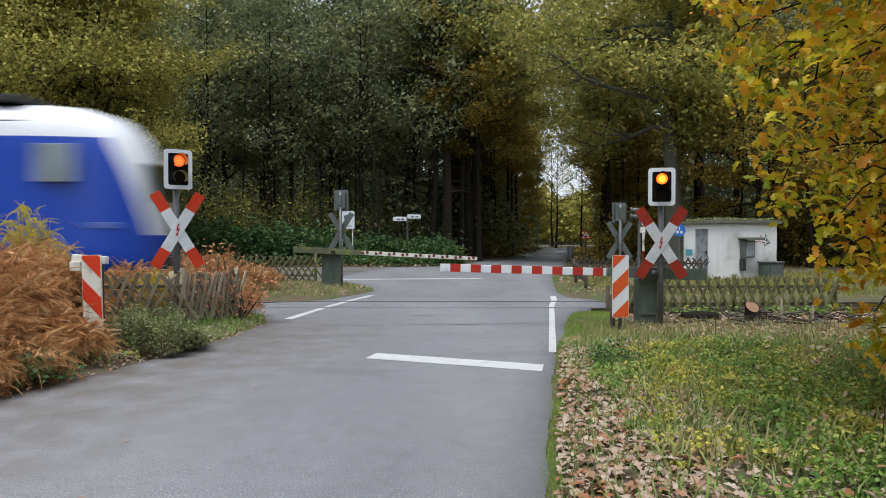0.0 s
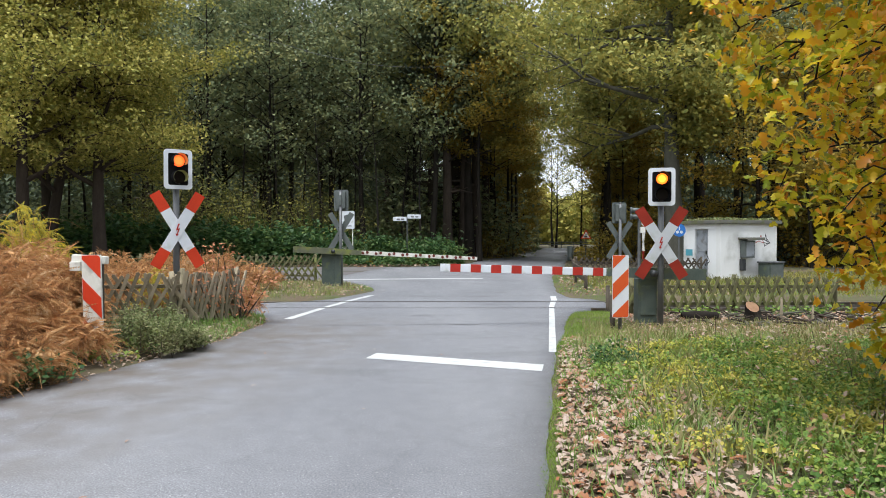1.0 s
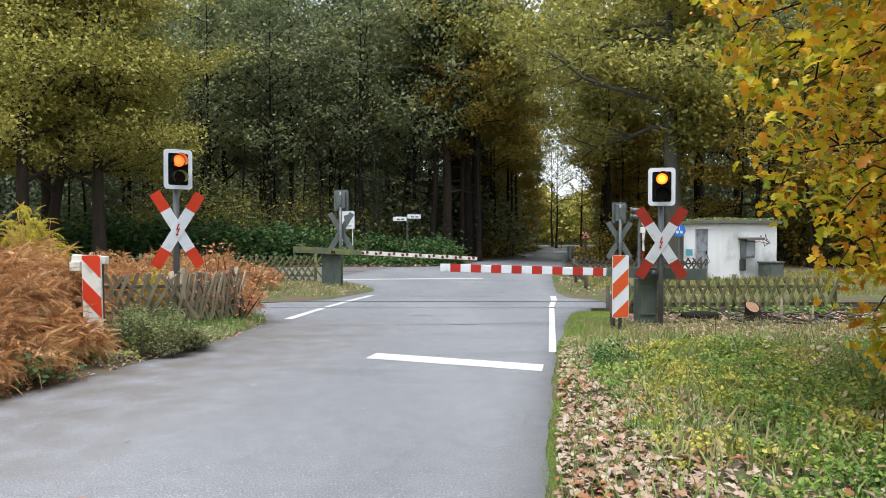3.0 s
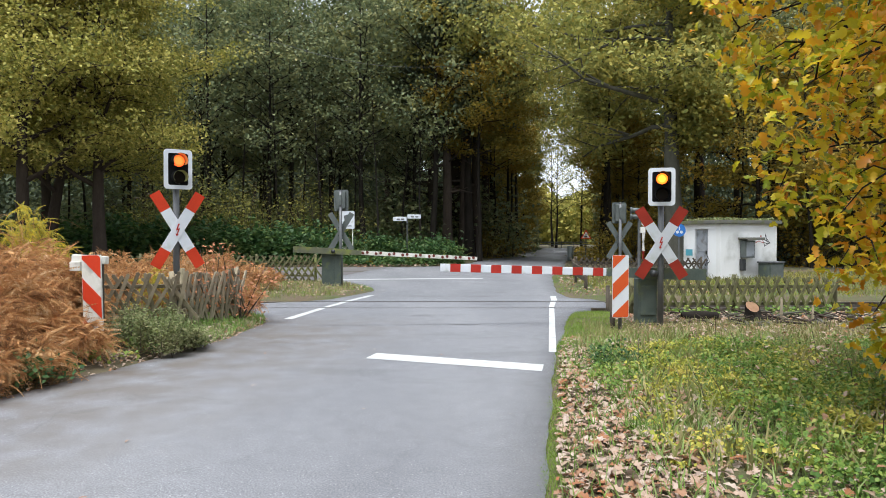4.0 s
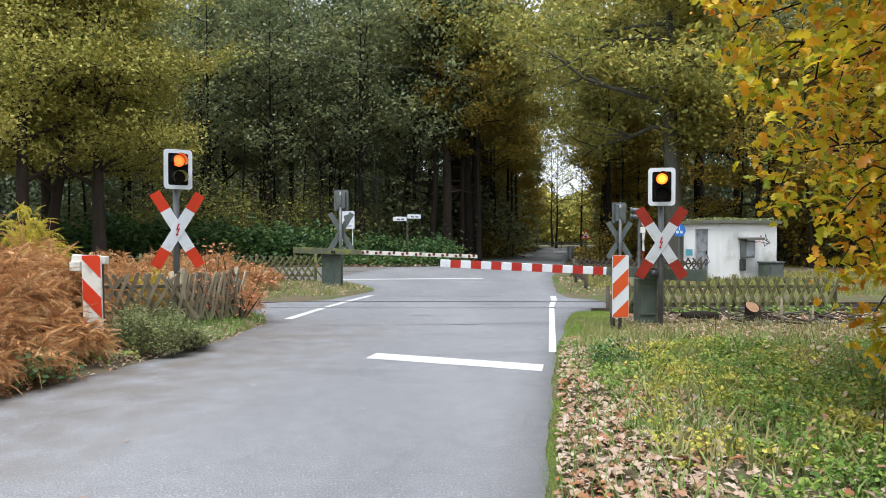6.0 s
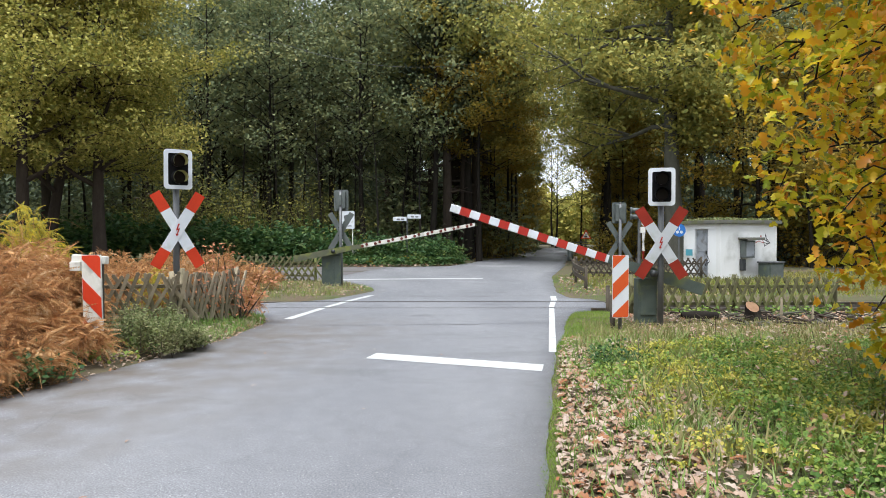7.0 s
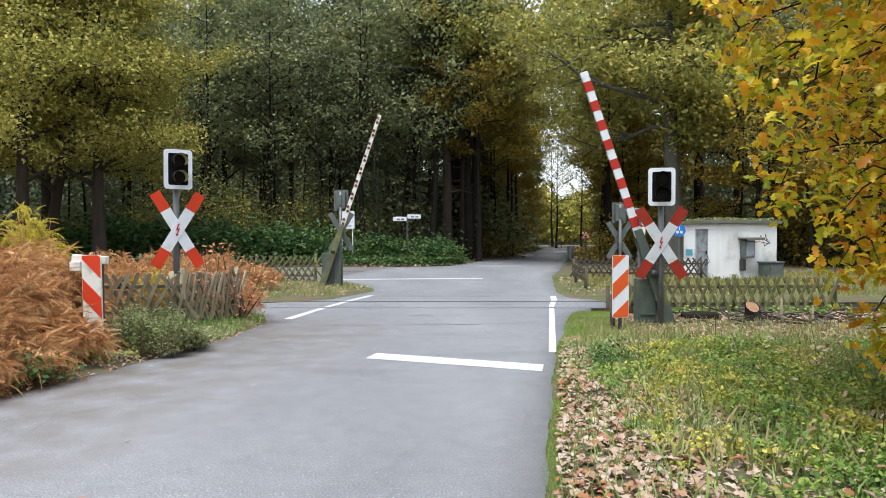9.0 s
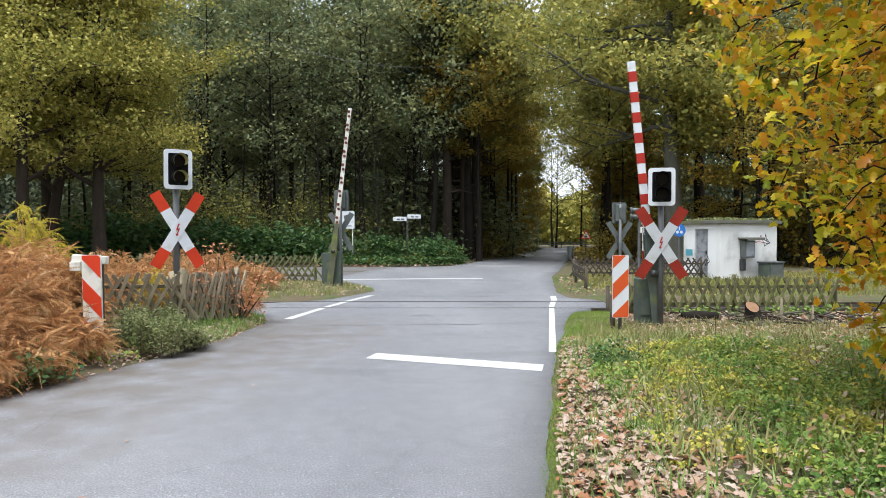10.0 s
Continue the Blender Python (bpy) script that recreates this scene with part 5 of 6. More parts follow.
def bell_post():
    s = thing("bell_post", pose(4.98, 16.9, 0), "grey post with warning bells and a white box", "bell post")
    part("post", pole_bm(0.04, 2.25), GREY, s)
    for z in (2.22, 2.06):
        bm = bmesh.new()
        cyl(bm, 0.07, 0.055, 0.24, (-0.10, -0.02, z), (0, 90, 0), 16)
        cyl(bm, 0.085, 0.085, 0.02, (-0.22, -0.02, z), (0, 90, 0), 16)
        part("bell", bm, SIGN_BACK, s, "grey bell housing", True)
    bm = bmesh.new()
    box(bm, (0.12, 0.10, 0.16), (0.06, -0.06, 1.72), bevel=0.012)
    part("box", bm, WHITE_OLD, s, "white connection box")
    bm = bmesh.new()
    cyl(bm, 0.022, 0.022, 0.14, (0.06, -0.09, 1.92), (0, 35, 0), 10)
    cyl(bm, 0.022, 0.022, 0.10, (0.07, -0.09, 1.84), (0, -30, 0), 10)
    part("hook", bm, WHITE_OLD, s, "white hook", True)
    for z0, z1, m in ((1.64, 1.82, RED_DULL_SHADED), (1.19, 1.64, WHITE_OLD), (0.98, 1.19, RED_DULL_SHADED)):
        bm = bmesh.new()
        for tilt in (-5, 5):
            box(bm, (0.035, 0.03, z1 - z0), (0.07, -0.09, (z0 + z1) / 2), (0, tilt, 0), bevel=0.008)
        part("hanging_strip", bm, m, s)


def guard_rail():
    g = thing("guard_rail", pose(17.2, 108, 0), "pale metal guard rail across the end of the road", "guard rail")
    for z in (0.6, 0.95):
        bm = bmesh.new()
        box(bm, (13, 0.06, 0.14), (0, 0, z), bevel=0.01)
        part("rail", bm, SIGN_BACK, g)
    for x in np.arange(-6, 6.1, 2):
        bm = bmesh.new()
        box(bm, (0.1, 0.1, 1.2), (float(x), 0.09, 0.45), bevel=0.01)
        part("post", bm, GREY, g)


def overhead_cable():
    """A thin cable sagging between trees high across the side road."""
    pts = [(-12.0 + 16.0 * q, 40.0 + 3.0 * q, 13.9 - 0.9 * q - 1.2 * math.sin(math.pi * q), 0.014) for q in np.linspace(0, 1, 14)]
    v, f = tubes([pts], 5)
    tagged(from_arrays("overhead_cable", v, f, GREY, smooth=True), "thin grey cable hung between the forest trees", "cable")


overhead_cable()
info_sign(), street_signs(), warning_sign(), blue_sign(), bell_post(), guard_rail()


def white_rail_end():
    b = thing("white_board", pose(-4.52, 8.5, 0.25), "short white board on a post behind the leaning beacon", "board")
    bm = bmesh.new()
    box(bm, (0.50, 0.07, 0.10), (0.02, 0, 0.99), (0, 3, -12), bevel=0.012)
    box(bm, (0.16, 0.06, 0.12), (-0.15, -0.01, 0.90), (0, 0, -12), bevel=0.01)
    part("board", bm, WHITE_OLD, b)
    bm = bmesh.new()
    box(bm, (0.07, 0.07, 1.1), (0.12, 0.06, 0.42), bevel=0.01)
    part("post", bm, WOOD_DARK, b)


white_rail_end()


# ---- foreground oak ----
def near_oak():
    rng = np.random.default_rng(21)
    t = thing("young_oak", pose(4.75, 4.85, 0), "young oak with large yellow, green and orange leaves hanging low", "tree")
    k = np.linspace(0, 1, 8)
    path = [(0.15 * math.sin(3 * s), 0.1 * s, -0.3 + 6.2 * s, 0.12 * (1 - 0.85 * s) + 0.01) for s in k]
    limbs, spots = [path], []

    def reach(z):
        return np.interp(z, [0.4, 0.9, 1.5, 1.9, 2.3, 2.7, 3.2, 4.4, 6.0], [1.0, 1.35, 1.75, 2.0, 2.15, 2.55, 2.85, 2.6, 1.0])

    n = 96
    for i in range(n):
        z1 = 0.62 + 5.0 * (i + rng.random()) / n
        az = i * 2.39996 + rng.normal(0, 0.2)
        R = reach(z1) * rng.uniform(0.8, 1.0)
        z0 = min(5.6, max(0.7, z1 - 0.1 * R + rng.normal(0, 0.2)))
        pts = []
        for j in range(8):
            s = j / 7
            pts.append((R * s * math.cos(az) + 0.08 * math.sin(7 * s + i), R * s * math.sin(az) + 0.08 * math.cos(6 * s + i), z0 + (z1 - z0) * s + 0.35 * math.sin(math.pi * s), 0.026 * (1 - s) + 0.004))
        limbs.append(pts)
        for j in range(2, 8):
            p = np.array(pts[j][:3])
            spots.append((*p, 0.5 + 0.1 * j))
            for q in range(2):
                a2 = az + rng.uniform(-1.4, 1.4)
                l2 = rng.uniform(0.16, 0.38)
                e = p + np.array([math.cos(a2) * l2, math.sin(a2) * l2, rng.uniform(-0.35, 0.2)])
                mid = (p + e) / 2 + np.array([0, 0, 0.05])
                limbs.append([(*p, 0.008), (*mid, 0.006), (*e, 0.003)])
                spots.append((*e, 1.0 + 0.1 * j)), spots.append((*mid, 0.6))
    v, f = tubes(limbs, 5)
    from_arrays("trunk", v, f, BARK, t, "slim dark trunk and twigs", True)
    spots = np.array(spots)
    m = 25000
    w = spots[:, 3] * rng.uniform(0.3, 1.7, len(spots))
    pick = rng.choice(len(spots), m, p=w / w.sum())
    places = spots[pick, :3] + rng.normal(0, 1, (m, 3)) * np.array([0.10, 0.10, 0.09])
    v, f = scatter(places, turns(rng, m, 1.25), rng.uniform(0.065, 0.14, m), OAK * np.array([1.25, 1, 1.4]), OAK_F)
    from_arrays("crown", v, f, L_OAK, t, "lobed leaves from green to orange")


near_oak()


# ---- undergrowth ----
def on_ground(rng, n, x0, x1, y0, y1, min_out=0.02, max_out=1e9):
    x, y = rng.uniform(x0, x1, n), rng.uniform(y0, y1, n)
    e = outside(x, y)
    ok = (e > min_out) & (e < max_out) & ((np.abs(y - 15.2) > 1.5))
    x, y = x[ok], y[ok]
    return np.stack([x, y, ground_z(x, y)], -1)


def stuff(name, v, f, m, label, category):
    return tagged(from_arrays(name, v, f, m), label, category, kind="stuff")


def bracken():
    rng = np.random.default_rng(31)
    # clumps: centre x, y, radius, top height, fronds, material
    clumps = [(-5.1, 6.6, 0.9, 0.95, 620, L_FERN), (-5.05, 7.45, 0.70, 1.18, 640, L_FERN), (-5.9, 7.9, 1.0, 1.28, 600, L_FERN), (-5.35, 8.6, 0.8, 1.22, 500, L_FERN),
              (-4.75, 7.0, 0.5, 0.62, 340, L_FERN), (-4.5, 7.6, 0.4, 0.55, 220, L_FERN), (-4.6, 6.25, 0.55, 0.45, 360, L_FERN), (-6.3, 9.4, 1.0, 1.15, 380, L_FERN), (-4.40, 6.95, 0.45, 0.38, 220, L_FERN), (-5.9, 6.2, 0.9, 0.85, 480, L_FERN),
              (-4.25, 7.75, 0.32, 0.42, 150, L_FERN), (-4.85, 8.75, 0.40, 0.75, 200, L_FERN),
              (-5.3, 11.6, 0.9, 0.86, 320, L_FERN), (-4.7, 12.4, 0.6, 0.95, 220, L_FERN), (-6.8, 11.6, 1.0, 1.0, 300, L_FERN), (-3.9, 12.7, 0.5, 0.7, 150, L_FERN),
              (-7.6, 18.6, 1.2, 1.2, 300, L_FERN), (-6.2, 18.5, 0.9, 1.1, 260, L_FERN), (-5.2, 18.7, 0.7, 0.75, 180, L_FERN), (-9.5, 19.0, 1.3, 1.2, 240, L_FERN),
              (-5.85, 9.4, 0.42, 1.75, 210, L_FERN_Y), (-5.45, 9.3, 0.30, 1.42, 80, L_FERN_Y), (-4.75, 10.9, 0.25, 0.8, 45, L_FERN_Y)]
    for cx, cy, r, top, n, m in clumps:
        n = int(n * 1.7)
        a = rng.uniform(0, 2 * np.pi, n)
        q = np.sqrt(rng.random(n))
        x, y = cx + r * q * np.cos(a) * 0.8, cy + r * q * np.sin(a) * 0.8
        g0 = ground_z(x, y)
        z = g0 + (top * (1 - 0.45 * q ** 2)) * rng.uniform(0.25, 1.0, n) ** 0.6
        rot = turns(rng, n, 1.25, yaw=a - np.pi / 2 + rng.normal(0, 0.9, n))
        v, f = scatter(np.stack([x, y, z], -1), rot, rng.uniform(0.12, 0.34, n), FROND, FROND_F)
        stems = [[(cx + (xx - cx) * 0.7, cy + (yy - cy) * 0.7, gg - 0.05, 0.006), (xx, yy, zz, 0.004)] for xx, yy, zz, gg in zip(x[:40], y[:40], z[:40], g0[:40])]
        for xx, yy, zz, gg in zip(x[40:130], y[40:130], z[40:130], g0[40:130]):
            sx, sy = rng.normal(0, 0.16, 2)
            stems.append([(xx, yy, gg + 0.4 * (zz - gg), 0.003), (xx + 0.4 * sx, yy + 0.4 * sy, zz + 0.03, 0.003), (xx + sx, yy + sy, zz - 0.02, 0.002), (xx + 1.4 * sx, yy + 1.4 * sy, zz - 0.12, 0.002)])
        b = thing("bracken", pose(0, 0, 0), "rust-brown dried bracken clump beside the road" if m is L_FERN else "yellow-green bracken among the dried ferns", "fern", "bracken clumps")
        from_arrays("frond_mass", v, f, m, b)
        v, f = tubes(stems, 4)
        from_arrays("stem_mass", v, f, L_FERN, b)


def leafy_shrub(name, x, y, w, d, h, n, leaf, m, label, seed, bark=WOOD_DARK, spread=0.5, group=""):
    rng = np.random.default_rng(seed)
    s = thing(name, pose(x, y, float(ground_z(x, y))), label, "shrub", group)
    stems, tips = [], []
    for i in range(min(70, max(4, int(w * d * 26)))):
        bx, by = rng.uniform(-w / 2, w / 2), rng.uniform(-d / 2, d / 2)
        k = max(0.25, 1 - (2 * bx / w) ** 2 * 0.5 - (2 * by / d) ** 2 * 0.35)
        hh = h * k * rng.uniform(0.7, 1.08)
        lx, ly = rng.normal(0, 0.18 * h, 2)
        pts = [(bx + lx * q, by + ly * q, -0.08 + (hh + 0.08) * q, 0.02 * h * (1 - q) * 0.4 + 0.003) for q in (0, 0.35, 0.7, 1.0)]
        stems.append(pts)
        for q in np.linspace(0.15, 1, 9):
            tips.append((bx + lx * q, by + ly * q, hh * q))
    v, f = tubes(stems, 4)
    from_arrays("woody_base", v, f, bark, s)["kind"] = "stuff"
    tips = np.array(tips)
    p = tips[rng.integers(0, len(tips), n)] + rng.normal(0, 1, (n, 3)) * np.array([leaf, leaf, leaf * 0.6]) * (1 + spread * 2)
    p[:, 2] = np.maximum(p[:, 2], 0.02)
    v, f = scatter(p, turns(rng, n, 0.8), leaf * rng.uniform(0.6, 1.4, n), LEAF, LEAF_F)
    from_arrays("foliage", v, f, m, s)
    return s


bracken()
leafy_shrub("roadside_shrub", -3.85, 8.75, 1.10, 1.0, 0.60, 9500, 0.036, L_GREYGREEN, "bushy grey-green shrub at the road's edge", 41)
leafy_shrub("broadleaf_weed", 2.05, 7.6, 0.5, 0.4, 0.30, 700, 0.05, L_SHRUB, "dark green leafy plant on the verge", 43)
leafy_shrub("roadside_shrub", -4.35, 6.75, 0.6, 0.45, 0.24, 700, 0.07, L_SHRUB, "low green plant at the edge of the bracken", 42)
for i, (x, y, h) in enumerate(((-3.98, 11.55, 2.0), (-3.68, 11.9, 1.9))):
    leafy_shrub("oak_sapling", x, y, 0.12, 0.12, h, 260, 0.075, L_RED, "thin sapling with russet leaves behind the fence", 50 + i)

hedge = leafy_shrub("green_shrub", 0, 0, 4.2, 2.4, 2.5, 3600, 0.36, L_SHRUB, "dense green shrub at the forest edge", 60, spread=0.7, group="forest edge shrubs")
plant(hedge, [(-27 + 3.2 * i + (i % 3) * 0.5, 39.0 + (i % 4) * 0.9, 0.75 + 0.3 * ((i * 7) % 5) / 5 - (0.35 if i > 6 else 0), i * 73) for i in range(9)] + [(-0.6, 40.2, 0.6, 30), (-3.4, 41.5, 0.55, 90), (-22.0, 37.2, 0.9, 0), (-18.6, 37.6, 0.95, 70), (-15.2, 37.3, 0.9, 140), (-11.9, 37.4, 0.85, 210), (-25.5, 37.0, 0.9, 280), (-6.6, 39.8, 0.55, 10), (-9.6, 38.6, 0.8, 60)], group="forest edge shrubs")
dim = leafy_shrub("understorey_shrub", 0, 0, 6.0, 3.0, 5.5, 4200, 0.34, L_DARK, "dark understorey bush between the trunks", 61, spread=0.8, group="understorey")
plant(dim, [(-34 + 5.2 * i, 46 + (i * 5) % 9, 0.8 + 0.1 * (i % 4), i * 51) for i in range(8)] + [(-11 + 3.6 * i, 64 + (i % 3) * 4, 1.0, i * 40) for i in range(4)] + [(24 + 5 * i, 44 + 3 * (i % 2), 1.0, 33 * i) for i in range(3)], group="understorey")
# Made-up bushes in dark needle colour stand for the shade behind the hut.
shade = leafy_shrub("shade_bush", 0, 0, 4.5, 2.6, 2.4, 3600, 0.24, L_NEEDLE, "dark bush added to stand for the deep shade behind the hut", 64, spread=0.9, group="shade bushes")
plant(shade, [(19.0, 38.5, 0.9, 10), (22.0, 37.6, 0.9, 80), (25.5, 38.5, 1.0, 150), (29.0, 39.5, 1.1, 200), (33, 41, 1.2, 40), (20.5, 41.5, 1.0, 300), (16.0, 40.0, 0.8, 120)], group="shade bushes")
olive = leafy_shrub("olive_bush", 0, 0, 5.0, 3.0, 5.8, 5600, 0.17, L_OLIVE, "tall olive-green bush under the forest trees", 63, spread=1.2, group="olive bushes")
plant(olive, [(-8.2, 43.0, 0.95, 0), (-12.4, 41.8, 0.9, 90), (-15.6, 40.0, 1.0, 160), (-18.6, 42.5, 0.9, 220)], group="olive bushes")
gold = leafy_shrub("autumn_bush", 0, 0, 4.0, 2.4, 3.4, 3600, 0.22, L_BEECH, "yellow-brown autumn bush beside the road", 62, spread=0.8, group="autumn bushes")
plant(gold, [(12.0, 42.5, 0.9, 0), (13.8, 47, 1.1, 60), (17.2, 41, 1.1, 200), (5.6, 67, 0.8, 20), (8.4, 79, 0.8, 40), (20.5, 37, 1.2, 90), (3.2, 52.0, 0.7, 150), (4.7, 58.5, 0.8, 10), (21.5, 80, 1.1, 120)], group="autumn bushes")


def cover():
    rng = np.random.default_rng(71)
    # grass: x0, x1, y0, y1, number, height, material
    for x0, x1, y0, y1, n, h, m, lo, hi, lab in (
            (0.3, 1.3, 3.0, 6.2, 24000, 0.034, L_MOSS, -0.04, 0.12, "short green grass along the asphalt"),
            (0.7, 2.2, 5.8, 9.4, 9000, 0.04, L_MOSS, -0.03, 0.16, "sparse short grass along the asphalt"),
            (0.5, 2.6, 3.0, 9.4, 4500, 0.10, L_GRASS, 0.1, 0.9, "grass between fallen leaves"),
            (1.5, 4.2, 9.2, 13.4, 34000, 0.042, L_MOSS, 0.0, 1.1, "fresh short green grass on the verge"),
            (1.3, 3.6, 7.6, 11.5, 6000, 0.05, L_GRASS, 0.0, 1.0, "fresh short green grass on the verge"),
            (1.2, 9.0, 8.0, 11.6, 15000, 0.10, L_DRYGRASS, 0.3, 9, "pale autumn grass"),
            (0.8, 7.0, 3.0, 9.6, 4000, 0.16, L_GRASS, 0.7, 9, "long grass between the weeds"),
            (0.9, 7.4, 4.0, 9.8, 7000, 0.19, L_DRYGRASS, 0.8, 9, "pale dry grass between the weeds"),
            (-5.0, -2.8, 9.6, 13.4, 6500, 0.10, L_GRASS, 0.0, 1.3, "green grass at the road's edge"),
            (-9.0, -1.8, 16.5, 23.5, 14000, 0.055, L_MOSS, 0.0, 9, "green grass on the island by the barrier"),
            (-10.0, -2.6, 16.7, 23.2, 5000, 0.13, L_DRYGRASS, 0.4, 9, "dry grass beyond the railway"),
            (3.1, 12.0, 16.6, 27.0, 14000, 0.07, L_MOSS, 0.0, 9, "grass beyond the railway"),
            (4.5, 18.0, 16.8, 28.0, 12000, 0.17, L_OLIVE, 0.8, 12, "dry grass along the fence")):
        p = on_ground(rng, n, x0, x1, y0, y1, lo, hi)
        v, f = scatter(p, turns(rng, len(p), 0.45), h * rng.uniform(0.5, 1.5, len(p)), BLADE * np.array([1.3, 1, 1]), BLADE_F)
        stuff("grass", v, f, m, lab, "grass")
    # tufts of long arching grass
    tufts = on_ground(rng, 70, 1.2, 4.6, 4.6, 9.4, 0.45)
    k = np.repeat(np.arange(len(tufts)), 70)
    p = tufts[k] + rng.normal(0, 1, (len(k), 3)) * np.array([0.06, 0.06, 0.0])
    v, f = scatter(p, turns(rng, len(k), 0.75), rng.uniform(0.08, 0.22, len(k)), BLADE * np.array([0.8, 1.2, 1]), BLADE_F)
    stuff("grass_tufts", v, f, L_GRASS, "tufts of long blue-green grass", "grass")

    def ease(e, a, b):
        q = np.clip((e - a) / (b - a), 0, 1)
        return q * q * (3 - 2 * q)

    # weeds: x0, x1, y0, y1, plants, height, leaf, material, leaves a plant, rise from and to, fall from and to (metres off the road)
    for x0, x1, y0, y1, n, h, leaf, m, per, r0, r1, f0, f1, lab in (
            (1.0, 5.6, 4.2, 8.5, 1800, 0.16, 0.034, L_WEED_Y, 30, 0.6, 1.6, 2.0, 3.4, "yellowing low weeds"),
            (2.4, 7.6, 4.4, 8.4, 700, 0.22, 0.030, L_WEED_Y, 26, 1.5, 2.2, 90, 99, "pale yellowing plants among the nettles"),
            (1.2, 3.4, 3.0, 4.6, 200, 0.12, 0.036, L_WEED, 22, 0.9, 1.6, 90, 99, "green weeds among fallen leaves"),
            (1.9, 7.6, 3.0, 8.6, 4300, 0.20, 0.031, L_WEED, 34, 1.2, 2.5, 90, 99, "dense green nettles"),
            (1.5, 3.6, 6.3, 9.0, 300, 0.14, 0.034, L_WEED, 24, 0.2, 0.6, 90, 99, "green weeds on the verge"),
            (4.2, 9.0, 12.3, 13.0, 60, 0.18, 0.06, L_WEED, 12, 0.4, 0.6, 90, 99, "weeds before the fence"),
            (-7.0, -3.2, 5.0, 9.5, 320, 0.16, 0.05, L_WEED, 12, 0.05, 0.2, 90, 99, "weeds under the bracken")):
        p = on_ground(rng, n, x0, x1, y0, y1, 0.05)
        e = outside(p[:, 0], p[:, 1])
        odds = ease(e, r0, r1) * (1 - ease(e, f0, f1)) * ease(rough_noise(p[:, 0] * 0.9 + leaf * 300, p[:, 1] * 0.9) + (0.52 if per == 34 else 0.4), 0.0, 0.45)
        p = p[odds > rng.random(len(p)) * 0.9]
        k = np.repeat(np.arange(len(p)), per)
        tall = np.repeat(rng.uniform(0.4, 1.25, len(p)), per)
        off = rng.normal(0, 1, (len(k), 3)) * np.array([0.05, 0.05, 0])
        off[:, 2] = h * rng.random(len(k)) ** 0.6 * tall
        v, f = scatter(p[k] + off, turns(rng, len(k), 0.95), leaf * rng.uniform(0.6, 1.6, len(k)), LEAF * np.array([1.25, 1, 1]), LEAF_F)
        stuff("weeds", v, f, m, lab, "weeds")
    # fallen leaves
    for x0, x1, y0, y1, n, s, lo, hi, lift in ((0.4, 2.8, 3.0, 8.8, 5800, 0.075, 0.07, 1.0, 0.035), (0.8, 4.2, 3.0, 9.4, 5200, 0.07, 0.7, 2.0, 0.07), (2.0, 6.8, 3.0, 9.6, 2400, 0.055, 1.8, 9, 0.20), (0.9, 3.4, 7.6, 10.0, 1500, 0.06, 0.05, 1.5, 0.02),
                                               (1.8, 8.5, 9.4, 13.0, 6600, 0.065, 0.85, 9, 0.03), (-5.0, -2.8, 5.0, 12.5, 5000, 0.045, -0.06, 0.5, 0.03),
                                               (-20.0, 1.0, 35.6, 39.0, 1800, 0.18, 0.0, 2.0, 0.03), (3.2, 9.0, 17.0, 26.0, 1200, 0.10, 0.2, 5, 0.03), (-9.0, -2.2, 17.0, 23.0, 1600, 0.07, 0.1, 7, 0.05), (2.0, 12.0, 36, 75, 900, 0.2, 0.0, 1.0, 0.03)):
        p = on_ground(rng, n, x0, x1, y0, y1, lo, hi)
        p[:, 2] += lift * rng.random(len(p)) + 0.015
        shape, faces = (OAK * np.array([1.2, 1, 1.3]), OAK_F) if y0 < 9.0 else (LEAF, LEAF_F)
        v, f = scatter(p, turns(rng, len(p), 0.5), s * rng.uniform(0.5, 1.5, len(p)), shape, faces)
        stuff("fallen_leaves", v, f, L_LITTER, "curled pale brown oak leaves on the ground", "leaves")
    n = 16
    x, y = rng.uniform(-2.5, 1.2, n), rng.uniform(3.6, 13, n)
    ok = outside(x, y) < -0.1
    p = np.stack([x[ok], y[ok], np.full(ok.sum(), 0.012)], -1)
    v, f = scatter(p, turns(rng, len(p), 0.15), rng.uniform(0.025, 0.06, len(p)), OAK, OAK_F)
    stuff("fallen_leaves", v, f, L_LITTER, "few dry leaves lying on the asphalt", "leaves")
    # thin dry stalks among the weeds
    stalks = []
    for q in on_ground(rng, 26, 1.3, 6.5, 3.4, 9.0, 0.5):
        h, lx, ly = rng.uniform(0.25, 0.6), *rng.normal(0, 0.12, 2)
        stalks.append([(*q, 0.003), (q[0] + lx * 0.4, q[1] + ly * 0.4, q[2] + h * 0.6, 0.003), (q[0] + lx, q[1] + ly, q[2] + h, 0.002)])
    v, f = tubes(stalks, 4)
    stuff("dry_stalks", v, f, WOOD_DARK, "thin dry stalks standing among the weeds", "stalks")
    # ivy strip at the forest edge
    p = on_ground(rng, 9000, -26, 3.0, 36.0, 41.0, 0.1, 7)
    p[:, 2] += 0.45 * rng.random(len(p))
    v, f = scatter(p, turns(rng, len(p), 0.6), rng.uniform(0.15, 0.32, len(p)), LEAF, LEAF_F)
    stuff("ground_cover", v, f, L_SHRUB, "low dark green ground cover at the forest edge", "undergrowth")
    p = on_ground(rng, 14000, -45, 45, 38.0, 95.0, 0.6)
    p[:, 2] += 0.5 * rng.random(len(p)) ** 2
    v, f = scatter(p, turns(rng, len(p), 0.6), rng.uniform(0.25, 0.6, len(p)), LEAF, LEAF_F)
    stuff("ground_cover", v, f, L_BEECH, "brown leafy forest floor", "undergrowth")


cover()


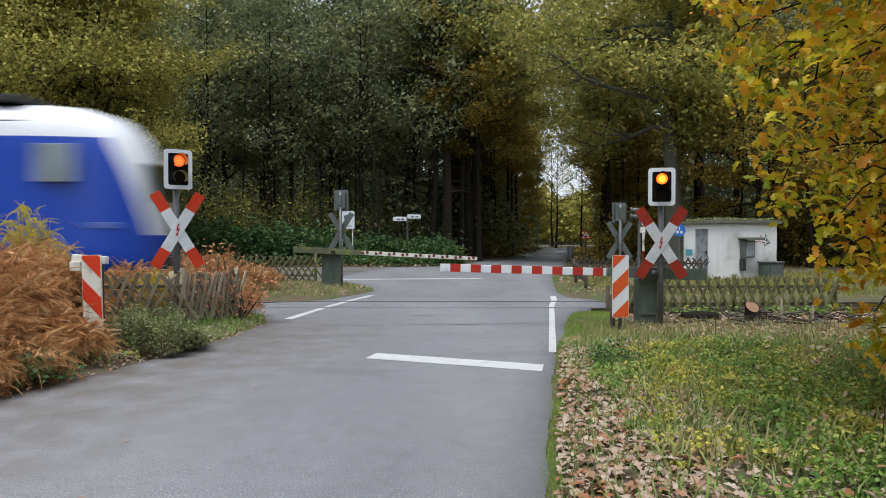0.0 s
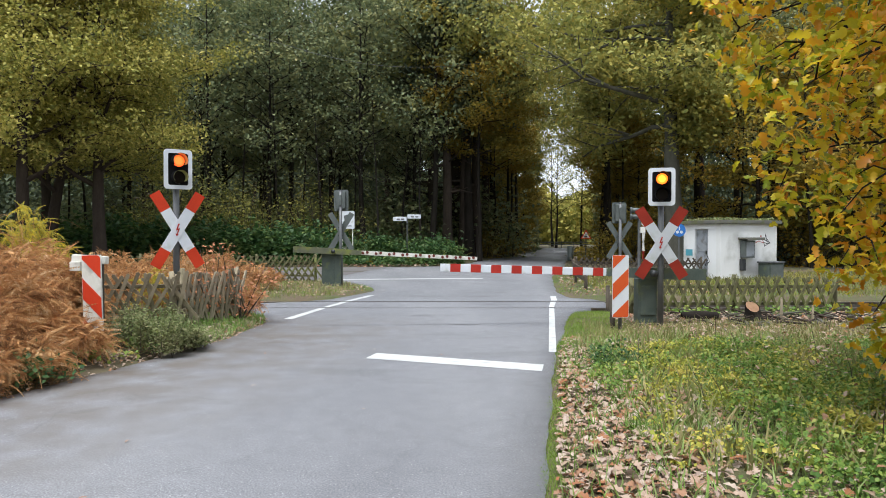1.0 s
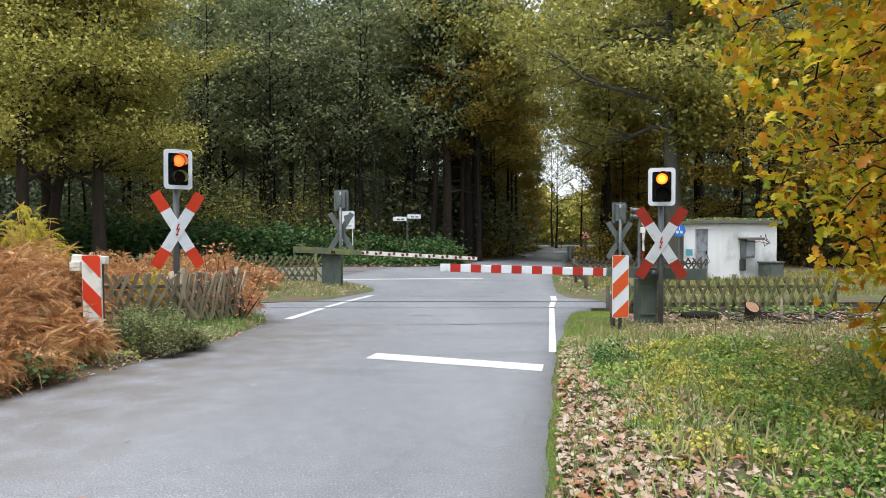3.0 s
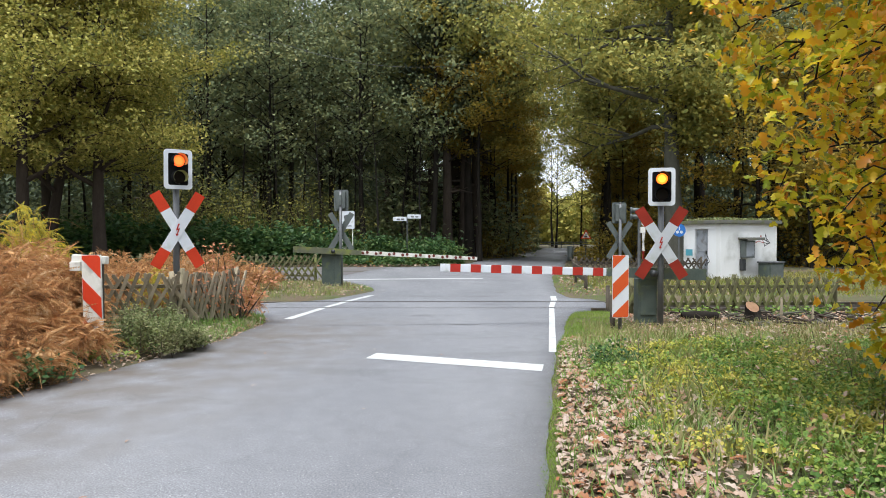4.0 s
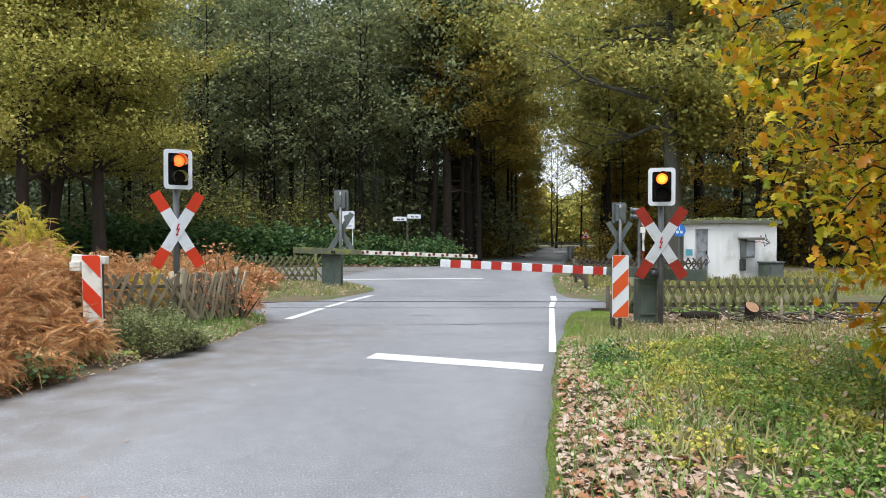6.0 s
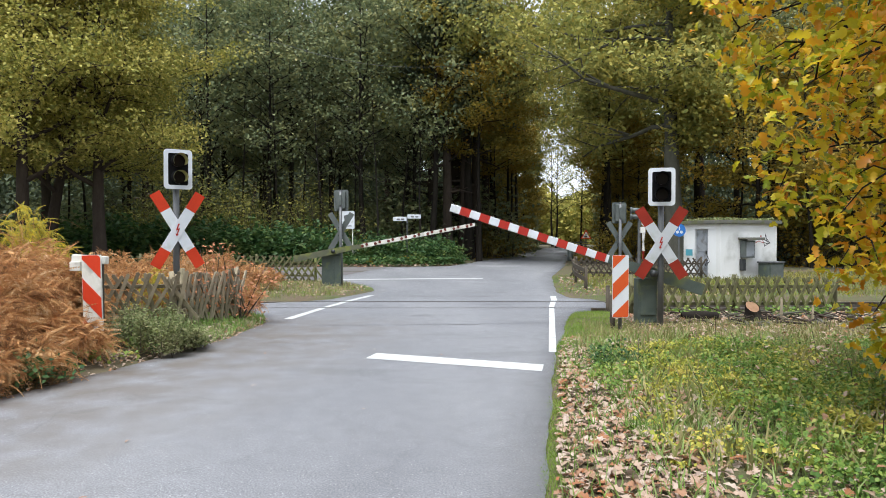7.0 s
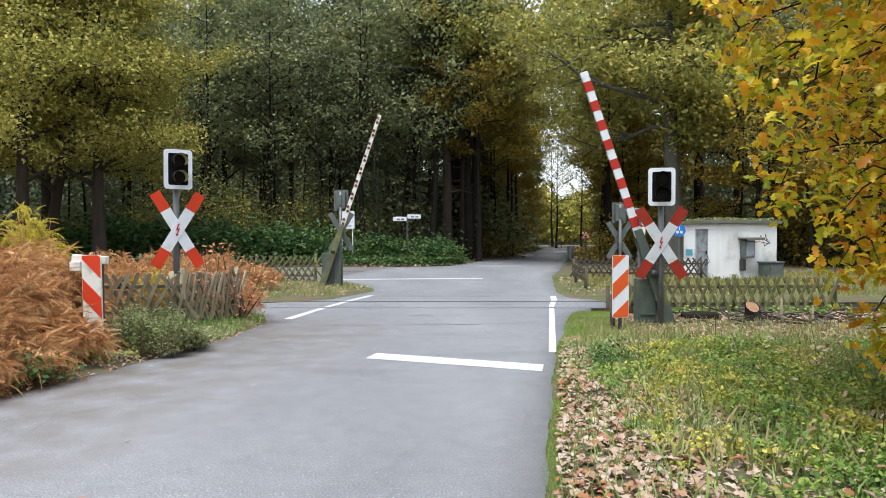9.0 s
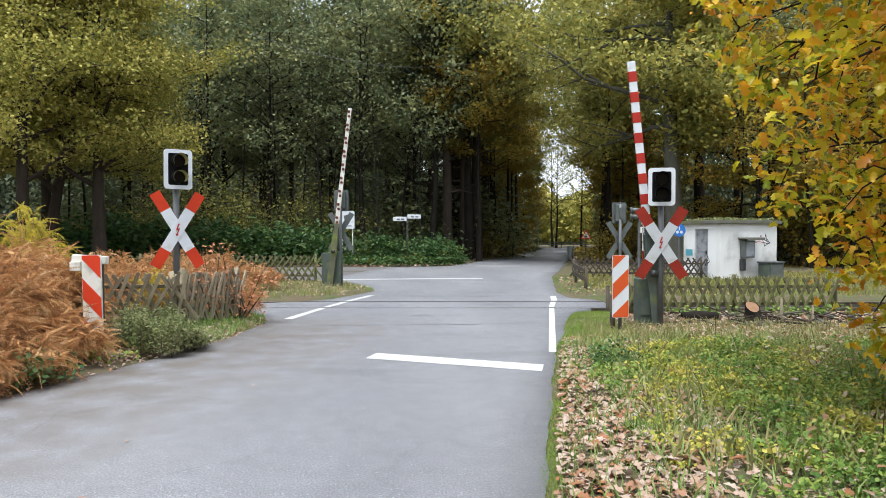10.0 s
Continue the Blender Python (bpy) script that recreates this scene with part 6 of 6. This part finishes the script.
# ---- stump and cut wood ----
def stump():
    s = thing("tree_stump", pose(5.48, 11.75, float(ground_z(5.48, 11.75)), 0, 0, 0), "freshly cut tree stump with orange wood", "stump")
    bm = bmesh.new()
    rng = random.Random(3)
    rings = []
    for z, r, dx in ((-0.15, 0.24, 0), (0.02, 0.17, 0), (0.14, 0.125, -0.01), (0.27, 0.115, -0.02)):
        ring = []
        for k in range(14):
            a = 2 * math.pi * k / 14
            rr = r * (1 + 0.16 * math.sin(3 * a + 1) * (1.3 - z) + rng.uniform(-0.05, 0.05))
            ring.append(bm.verts.new((dx + rr * math.cos(a), rr * math.sin(a), z + (0.09 * math.sin(a) if z > 0.2 else 0))))
        rings.append(ring)
    for a, b in zip(rings, rings[1:]):
        for k in range(14):
            bm.faces.new((a[k], a[(k + 1) % 14], b[(k + 1) % 14], b[k]))
    part("bark", bm, BARK, s)
    bm = bmesh.new()
    bm.faces.new([bm.verts.new((-0.02 + 0.110 * math.cos(2 * math.pi * k / 14), 0.110 * math.sin(2 * math.pi * k / 14), 0.274 + 0.085 * math.sin(2 * math.pi * k / 14))) for k in range(14)])
    bmesh.ops.triangulate(bm, faces=bm.faces)
    part("cut_face", bm, CUT, s, "pale orange cut face")
    rng = np.random.default_rng(9)
    for i in range(150):
        x, y = rng.uniform(4.2, 7.8), rng.uniform(10.9, 12.9)
        ln, r = rng.uniform(0.12, 0.55), rng.uniform(0.008, 0.03)
        a, up = rng.uniform(0, 2 * np.pi), rng.uniform(-0.02, 0.5)
        d = np.array([math.cos(a), math.sin(a), up])
        z = float(ground_z(x, y)) + r * 0.6
        pts = [(*(np.array([x, y, z]) + d * ln * q + np.array([0, 0, 0.03 * math.sin(5 * q)])), r * (1 - 0.5 * q)) for q in (0, 0.3, 0.6, 1.0)]
        v, f = tubes([pts], 6)
        tagged(from_arrays("branch", v, f, BARK_BROWN if i % 3 else BARK_GREY, smooth=True), "cut branch lying on the ground near the stump", "branch", "cut branches")
    v, f = tubes([[(4.3, 12.0, 0.09, 0.09), (4.6, 11.95, 0.11, 0.10), (4.95, 12.05, 0.10, 0.08)]], 10)
    tagged(from_arrays("log", v, f, BARK, smooth=True), "short dark log on the leaf litter", "log")
    for x, y, h in ((6.05, 11.9, 0.42), (6.5, 11.7, 0.3)):
        post(x, y, h, 0.02, WOOD, "thin grey stake near the stump", "stake", "stake")


stump()


# ---- what moves ----
def motions():
    # the train leaves to the left at about 35 m/s
    walk(the_train, [(t, pose(-6.45 - 35.0 * t, 15.19, 0)) for t in (-0.5, 0.0, 0.5, 1.0, 2.5, 5.0, 7.5, 10.0)])
    right = [(0.0, 1.55), (5.6, 1.55), (5.8, 1.7), (6.1, 3.6), (6.45, 8.4), (6.8, 14.4), (7.0, 18.1), (7.5, 29.5), (8.0, 43.5), (8.5, 58.3), (9.0, 71.0), (9.5, 79.4), (10.0, 84.1)]
    walk(arm_right, [(t, pose(0, 0, 0.915, 0, a, 0)) for t, a in right])
    left = [(0.0, -2.9), (5.6, -2.9), (5.8, -2.8), (6.1, -1.4), (6.45, 2.2), (6.8, 6.9), (7.2, 15.8), (7.5, 25.3), (8.0, 39.9), (8.5, 56.2), (9.0, 71.2), (9.5, 79.4), (10.0, 83.4)]
    walk(arm_left, [(t, pose(0, 0, 1.11, 0, -a, 0)) for t, a in left])
    # the lamp discs turn their dark side out as the crossing opens
    for lamp in lamps_r + lamps_l:
        x, y, z = lamp.location
        walk(lamp, [(t, pose(x, y, z, 0, 0, a)) for t, a in ((0.0, 0), (6.5, 0), (6.57, 60), (6.63, 120), (6.7, 180), (10.0, 180))])


motions()
